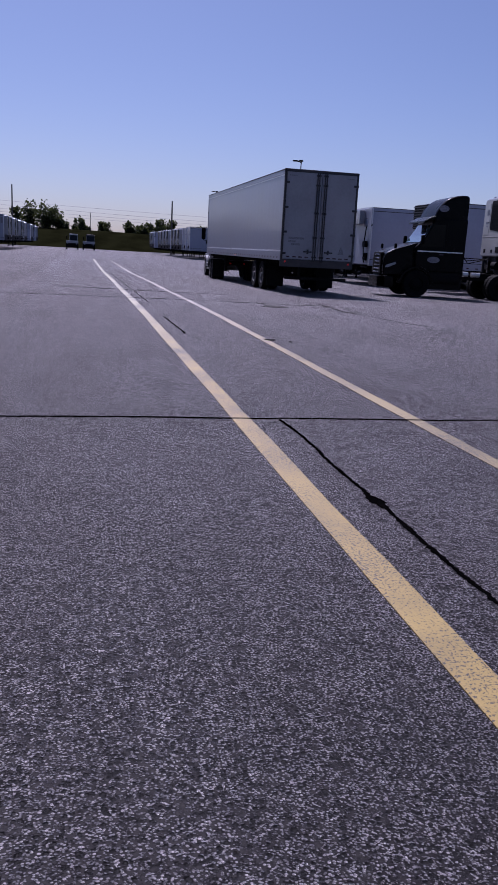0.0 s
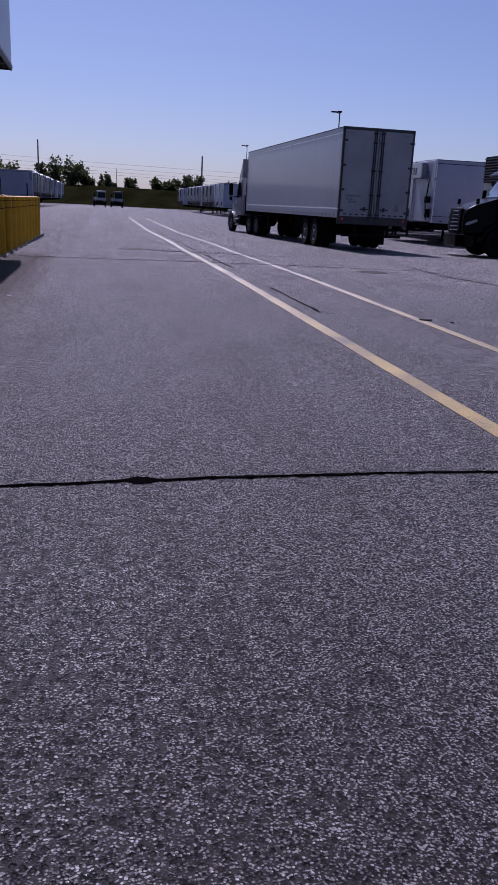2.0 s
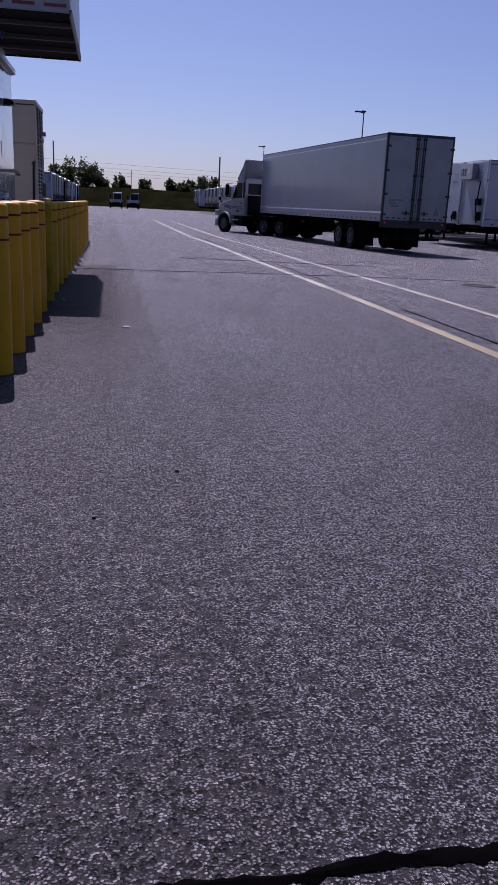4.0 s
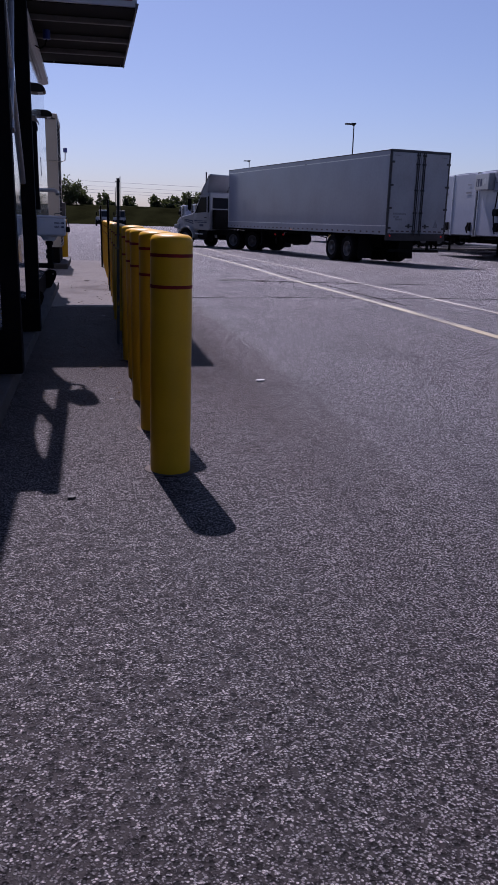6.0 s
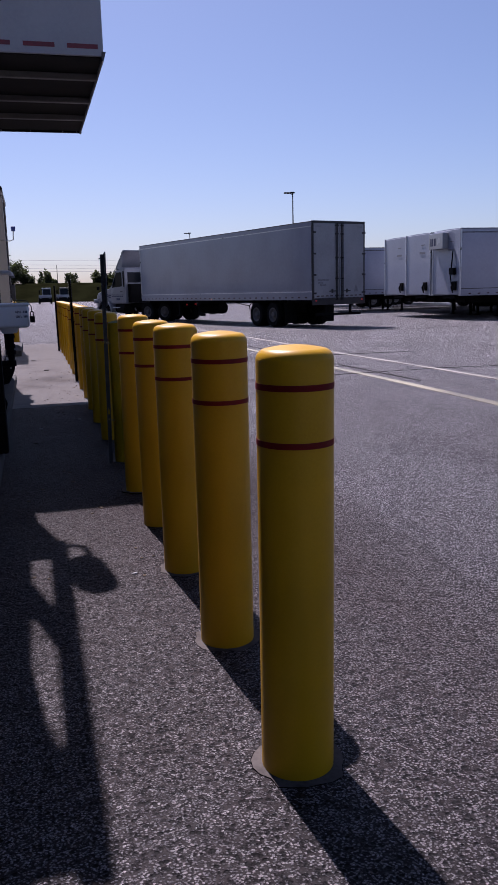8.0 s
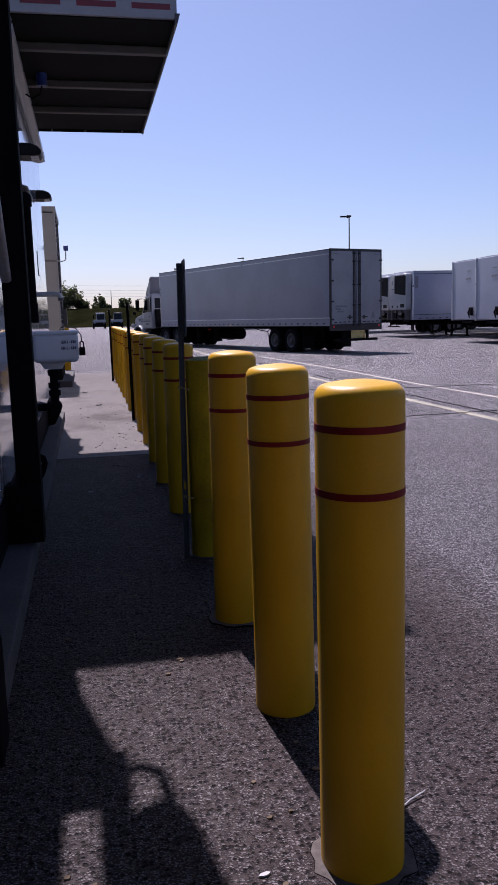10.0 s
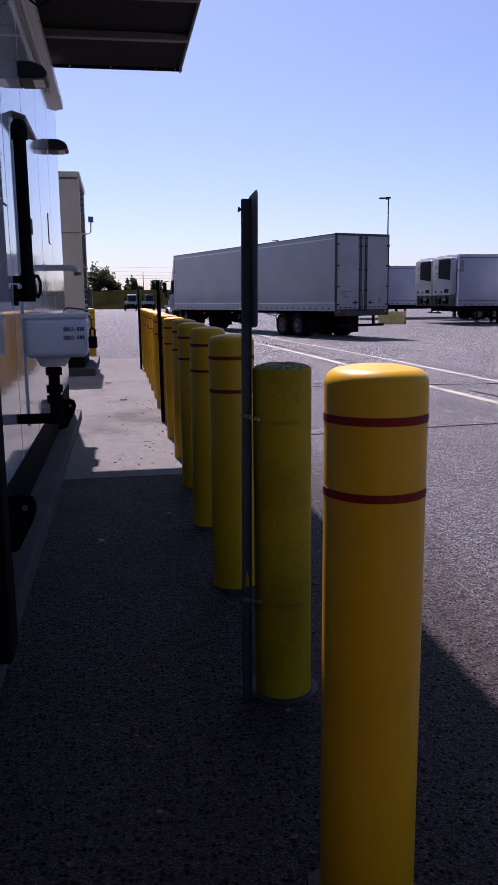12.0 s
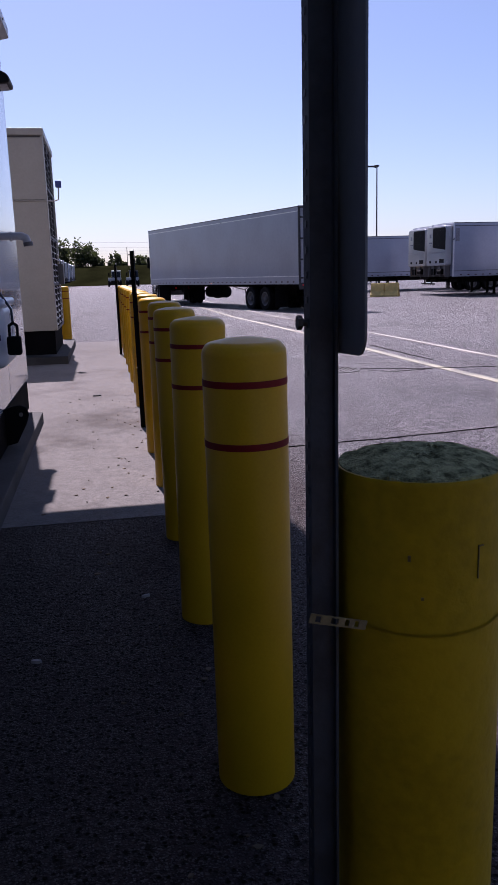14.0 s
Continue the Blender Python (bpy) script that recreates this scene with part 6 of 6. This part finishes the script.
def lamp_pole(x, y, h, label="tall dark yard lamp pole with one arm"):
    ob = thing("lamp_pole", label, "street lamp", "yard lamps", pose(x, y, gz(x, y)))
    bm = B()
    tube(bm, (0, 0, 0), (0, 0, h), 0.10, 10, 0.06)
    part("pole", bm, POLE_WOOD, ob)
    bm = B()
    tube(bm, (0, 0, h - 0.1), (-0.5, 0, h + 0.05), 0.05, 8)
    tube(bm, (0, 0, h - 0.1), (0.1, 0, h + 0.05), 0.05, 8)
    bx(bm, -1.05, -0.4, -0.18, 0.18, h - 0.02, h + 0.14, 0.04, 2)
    bx(bm, -0.3, 0.22, -0.18, 0.18, h + 0.02, h + 0.2, 0.04, 2)
    part("lamp_head", bm, BRONZE, ob)


lamp_pole(29.7, 89.0, 12.45)
lamp_pole(29.4, 150.0, 12.3, "far dark yard lamp pole with one arm")


def utility_pole(x, y, h, arm, r=0.16):
    ob = thing("utility_pole", "dark wooden utility pole", "utility pole", "utility poles", pose(x, y, gz(x, y)))
    bm = B()
    tube(bm, (0, 0, 0), (0, 0, h), r, 10, r * 0.7)
    part("pole", bm, POLE_WOOD, ob)
    if arm:
        bm = B()
        bx(bm, -0.9, 0.9, -0.05, 0.05, h - 0.5, h - 0.38)
        part("crossarm", bm, POLE_WOOD, ob)


utility_pole(-8.9, 145.0, 10.8, False)
utility_pole(18.5, 130.0, 9.0, False)
utility_pole(5.46, 180.0, 7.9, False, 0.09)


def wires():
    for z0, z1 in ((12.9, 8.5), (11.7, 7.7), (10.7, 7.1), (14.0, 9.9)):
        bm = B()
        pts = []
        for i in range(25):
            t = i / 24
            pts.append((-90 + 200 * t, 235, z0 + (z1 - z0) * t - 1.2 * 4 * t * (1 - t)))
        rings = [[bm.verts.new((x, y + 0.035 * math.cos(j * 1.2566), z + 0.035 * math.sin(j * 1.2566))) for j in range(5)] for x, y, z in pts]
        for a, b in zip(rings, rings[1:]):
            for j in range(5):
                bm.faces.new((a[j], b[j], b[(j + 1) % 5], a[(j + 1) % 5]))
        bm.faces.new(rings[0])
        bm.faces.new(rings[-1][::-1])
        bmesh.ops.recalc_face_normals(bm, faces=bm.faces[:])
        solo("power_line", bm, WIRE, "thin overhead power line in the distance", "power line", group="power lines")


wires()
utility_pole(-90, 235.0, 14.6, False, 0.3)
utility_pole(110, 235.0, 10.6, False, 0.3)


# ---------------------------------------------------------------- grass bank and trees
def bank():
    bm = B()
    xs = [-260 + 8 * i for i in range(70)]
    prof = [(166, -0.35), (169, 0.15), (173, 1.4), (177, 2.8), (180, 3.55), (183, 3.75), (190, 3.6), (215, 3.2)]
    rows = [[bm.verts.new((x, y + 1.2 * noise.noise((x * 0.03, 1, 0)), z + (0.22 * noise.noise((x * 0.05, y * 0.1, 5)) + 0.10 * noise.noise((x * 0.4, y, 2)) if k else 0) - 0.004 * abs(x) * (k > 2))) for x in xs] for k, (y, z) in enumerate(prof)]
    for a, b in zip(rows, rows[1:]):
        for i in range(len(xs) - 1):
            bm.faces.new((a[i], a[i + 1], b[i + 1], b[i]))
    solo("grass_bank", bm, GRASS, "long green grass bank at the end of the yard", "bank", kind="structure")


bank()


def tree(x, y, z, h, w, seed, bare=0.0):
    rnd = random.Random(seed)
    ob = thing("tree", "dark leafy tree against the sky behind the bank", "tree", "trees on the bank", pose(x, y, z))
    bm = B()
    th = h * 0.35
    tube(bm, (0, 0, -0.5), (0, 0, th), 0.03 * h, 8, 0.018 * h)
    tips = []
    for i in range(15):
        a = rnd.uniform(0, 6.28)
        l = rnd.uniform(0.25, 0.5) * w
        p = Vector((0, 0, th * rnd.uniform(0.55, 1.0)))
        q = Vector((l * math.cos(a), l * math.sin(a), rnd.uniform(0.35, 0.95) * h))
        tube(bm, p, q, 0.010 * h, 6, 0.003 * h)
        tips.append(q)
        tips.append(p.lerp(q, 0.65))
    part("trunk", bm, BARK, ob)
    bm = B()
    for q in tips:
        for k in range(int(95 * (1 - bare))):
            c = q + Vector((rnd.gauss(0, 0.085 * w), rnd.gauss(0, 0.085 * w), rnd.gauss(0, 0.065 * h)))
            s = rnd.uniform(0.12, 0.30) * (1 + 0.05 * h)
            n = Vector((rnd.gauss(0, 1), rnd.gauss(0, 1), rnd.gauss(0, 1) + 0.4)).normalized()
            u = n.orthogonal().normalized()
            v = n.cross(u)
            ang = rnd.uniform(0, 6.28)
            u, v = u * math.cos(ang) + v * math.sin(ang), v * math.cos(ang) - u * math.sin(ang)
            vs = [bm.verts.new(c + u * s * a + v * s * b * 0.7) for a, b in ((-1, 0), (-0.3, -0.8), (0.7, -0.5), (1, 0.2), (0.2, 0.9))]
            bm.faces.new(vs)
    part("crown", bm, LEAF, ob)


tree(-5.3, 187, 1.4, 9.0, 8.0, 1, 0.25)
tree(-9.6, 188, 1.4, 6.6, 5.5, 2, 0.25)
tree(-1.0, 187, 1.4, 5.0, 3.6, 3, 0.3)
tree(2.7, 187, 1.4, 5.2, 3.2, 4, 0.55)
tree(8.8, 187, 1.4, 4.4, 3.2, 5, 0.5)
tree(15.4, 187, 1.4, 4.7, 4.0, 6, 0.25)
tree(19.2, 187, 1.4, 5.0, 4.6, 7, 0.25)
tree(23.4, 187, 1.4, 5.6, 5.0, 8, 0.25)
tree(5.0, 190, 1.4, 3.2, 1.6, 9, 0.4)
tree(-20, 190, 1.4, 8.1, 8.0, 10)
tree(34, 190, 1.4, 5.6, 5.0, 11)


# ---------------------------------------------------------------- small things on the ground
def scrap(x, y, sx, sy, rz, material, label, name="litter", h=0.012):
    bm = B()
    n = 13
    ring = [(sx * math.cos(6.283 * i / n) * (0.75 + 0.5 * abs(noise.noise((i * 1.3, x, y)))), sy * math.sin(6.283 * i / n) * (0.75 + 0.5 * abs(noise.noise((i, y, x))))) for i in range(n)]
    prism(bm, ring, "z", 0.001, h)
    z = gz(x, y) + (0.006 if (y > 7.6 and x < 0.16) else 0)
    solo(name, bm, material, label, "litter", pose(x, y, z, 0, 0, rz))


scrap(0.93, 2.21, 0.046, 0.033, 20, PAPER, "crumpled white paper cup lid on the asphalt")
scrap(-0.25, 1.65, 0.017, 0.007, 15, PAPER, "small white paper scrap on the asphalt", "litter", 0.005)
scrap(-0.48, -0.39, 0.024, 0.016, 30, DEBRIS, "small dark lump of debris on the asphalt", "debris", 0.012)
scrap(5.82, 1.13, 0.10, 0.05, 10, DEBRIS, "dark flattened scrap on the asphalt", "debris", 0.02)
scrap(6.1, 1.0, 0.04, 0.03, 50, DEBRIS, "small dark scrap on the asphalt", "debris", 0.015)
scrap(-0.62, 6.03, 0.020, 0.007, -12, PAPER, "small pale scrap on the shaded asphalt")
scrap(-0.22, 6.51, 0.022, 0.006, 20, PAPER, "small pale scrap on the shaded asphalt")
scrap(-0.45, 12.3, 0.05, 0.02, 5, DEBRIS, "dry leaf on the walkway", "debris", 0.015)
scrap(0.71, -2.74, 0.011, 0.011, 20, DEBRIS, "black pebble on the asphalt", "debris", 0.011)
scrap(1.08, -2.19, 0.012, 0.012, 0, DEBRIS, "black pebble on the asphalt", "debris", 0.012)


def leaf_litter():
    """Dry crumbs blown against the bollards, on the walkway and the asphalt."""
    rnd = random.Random(41)
    bm = B()
    for i in range(340):
        y = rnd.uniform(7.8, 19.5) if i < 260 else rnd.uniform(1.5, 7.4)
        x = 0.12 - abs(rnd.gauss(0, 0.22))
        if rnd.random() < 0.25:
            x = rnd.uniform(-0.75, 0.1)
        z = gz(x, y) + (0.0055 if y > 7.6 else 0.001)
        r, a = rnd.uniform(0.004, 0.013), rnd.uniform(0, 6.28)
        lo, hi = [], []
        for k in range(5):
            q = r * rnd.uniform(0.5, 1.1)
            px, py = x + q * math.cos(a + k * 1.2566) * 1.3, y + q * math.sin(a + k * 1.2566)
            lo.append(bm.verts.new((px, py, z)))
            hi.append(bm.verts.new((px, py, z + rnd.uniform(0.002, 0.006))))
        bm.faces.new(hi)
        for k in range(5):
            bm.faces.new((lo[k], lo[(k + 1) % 5], hi[(k + 1) % 5], hi[k]))
    solo("leaf_litter", bm, DRY_LEAF, "dry brown leaf crumbs scattered beside the bollards", "litter", kind="stuff")


leaf_litter()


def straw():
    ob = thing("litter", "pale dry straw on the asphalt by a bollard", "litter", "", pose(0.198, 1.831, 0.004, 0, 0, 29))
    bm = B()
    bent(bm, [(-0.056, 0.0, 0.0), (0.0, 0.004, 0.003), (0.056, 0.0, 0.006)], 0.0022, 6)
    part("stalk", bm, PAPER, ob)


straw()


def paper_strip():
    ob = thing("litter", "printed white paper strip on the asphalt", "litter", "", pose(0.211, 4.366, 0, 0, 0, 7.5))
    bm = B()
    bx(bm, -0.008, 0.008, -0.050, 0.050, 0.002, 0.004)
    part("paper", bm, PAPER, ob)
    bm = B()
    for k in range(5):
        bx(bm, -0.002, 0.002, -0.040 + k * 0.018, -0.032 + k * 0.018, 0.0041, 0.0046)
    part("print", bm, INK, ob)


paper_strip()


def grate():
    ob = thing("drain_grate", "round cast-iron storm drain grate in the asphalt", "drain grate", "drain grates", pose(2.82, 14.05, gz(2.82, 14.05)))
    bm = B()
    lathe(bm, [(0.34, -0.02), (0.34, 0.012), (0.30, 0.012), (0.30, -0.02)], 32, cap=False)
    part("ring", bm, IRON, ob)
    for i in range(9):
        x = -0.26 + i * 0.065
        l = math.sqrt(max(0.01, 0.30 ** 2 - x * x))
        bm = B()
        bx(bm, x - 0.014, x + 0.014, -l, l, -0.015, 0.010)
        part("bar", bm, IRON, ob)
    copy_thing(ob, pose(7.76, 8.8, gz(7.76, 8.8)))


grate()


# ---------------------------------------------------------------- moving things
# seconds, x, y of the trailer's rear middle, its heading, the tractor's heading (degrees to the left of +y)
DRIVE = [
    (0.0, 11.06, 16.66, 0.1, -4.0),
    (1.5, 11.32, 19.10, 0.9, 4.0),
    (3.0, 11.52, 21.25, 2.8, 15.5),
    (4.2, 11.58, 22.75, 5.6, 31.0),
    (5.4, 11.60, 24.20, 9.5, 38.0),
    (6.5, 11.55, 25.60, 13.0, 39.5),
    (7.2, 11.42, 26.55, 14.8, 38.0),
    (8.4, 10.95, 28.35, 16.8, 34.0),
    (9.5, 10.35, 29.85, 18.0, 26.0),
    (10.0, 10.07, 30.50, 18.8, 22.5),
    (10.5, 9.82, 31.15, 19.1, 19.5),
    (11.0, 9.57, 31.75, 19.2, 16.5),
    (12.0, 9.17, 32.62, 18.7, 9.0),
    (13.0, 8.84, 33.57, 18.1, 2.5),
    (14.0, 8.55, 34.60, 17.6, 1.0),
]


def motions():
    def on_yard(x, y, yaw):
        return pose(x, y, gz(x, y) , 0, 0, yaw)
    rear, front, roll, d0 = [], [], [], 0.0
    last = None
    for t, x, y, a, b in DRIVE:
        rear.append((t, on_yard(x, y, a)))
        kx, ky = x - 15.1 * math.sin(radians(a)), y + 15.1 * math.cos(radians(a))
        front.append((t, pose(kx, ky, gz(kx, ky), 0, 0, b)))
        if last:
            d0 += math.hypot(x - last[0], y - last[1])
        roll.append((t, d0))
        last = (x, y)
    walk(van, rear)
    walk(pull, front)
    # wheels roll with the road covered
    steps = [14.0 * i / 70 for i in range(71)]
    for ob in (van, pull):
        for w in ob.children:
            if w.name.startswith(("tyre", "inner_tyre")):
                base = w.matrix_basis.copy()
                rows = []
                for t in steps:
                    d = np.interp(t, [q[0] for q in roll], [q[1] for q in roll])
                    rows.append((t, Matrix.Translation(base.translation) @ Matrix.Rotation(-d / 0.5, 4, "X") @ base.to_3x3().to_4x4()))
                walk(w, rows)


motions()
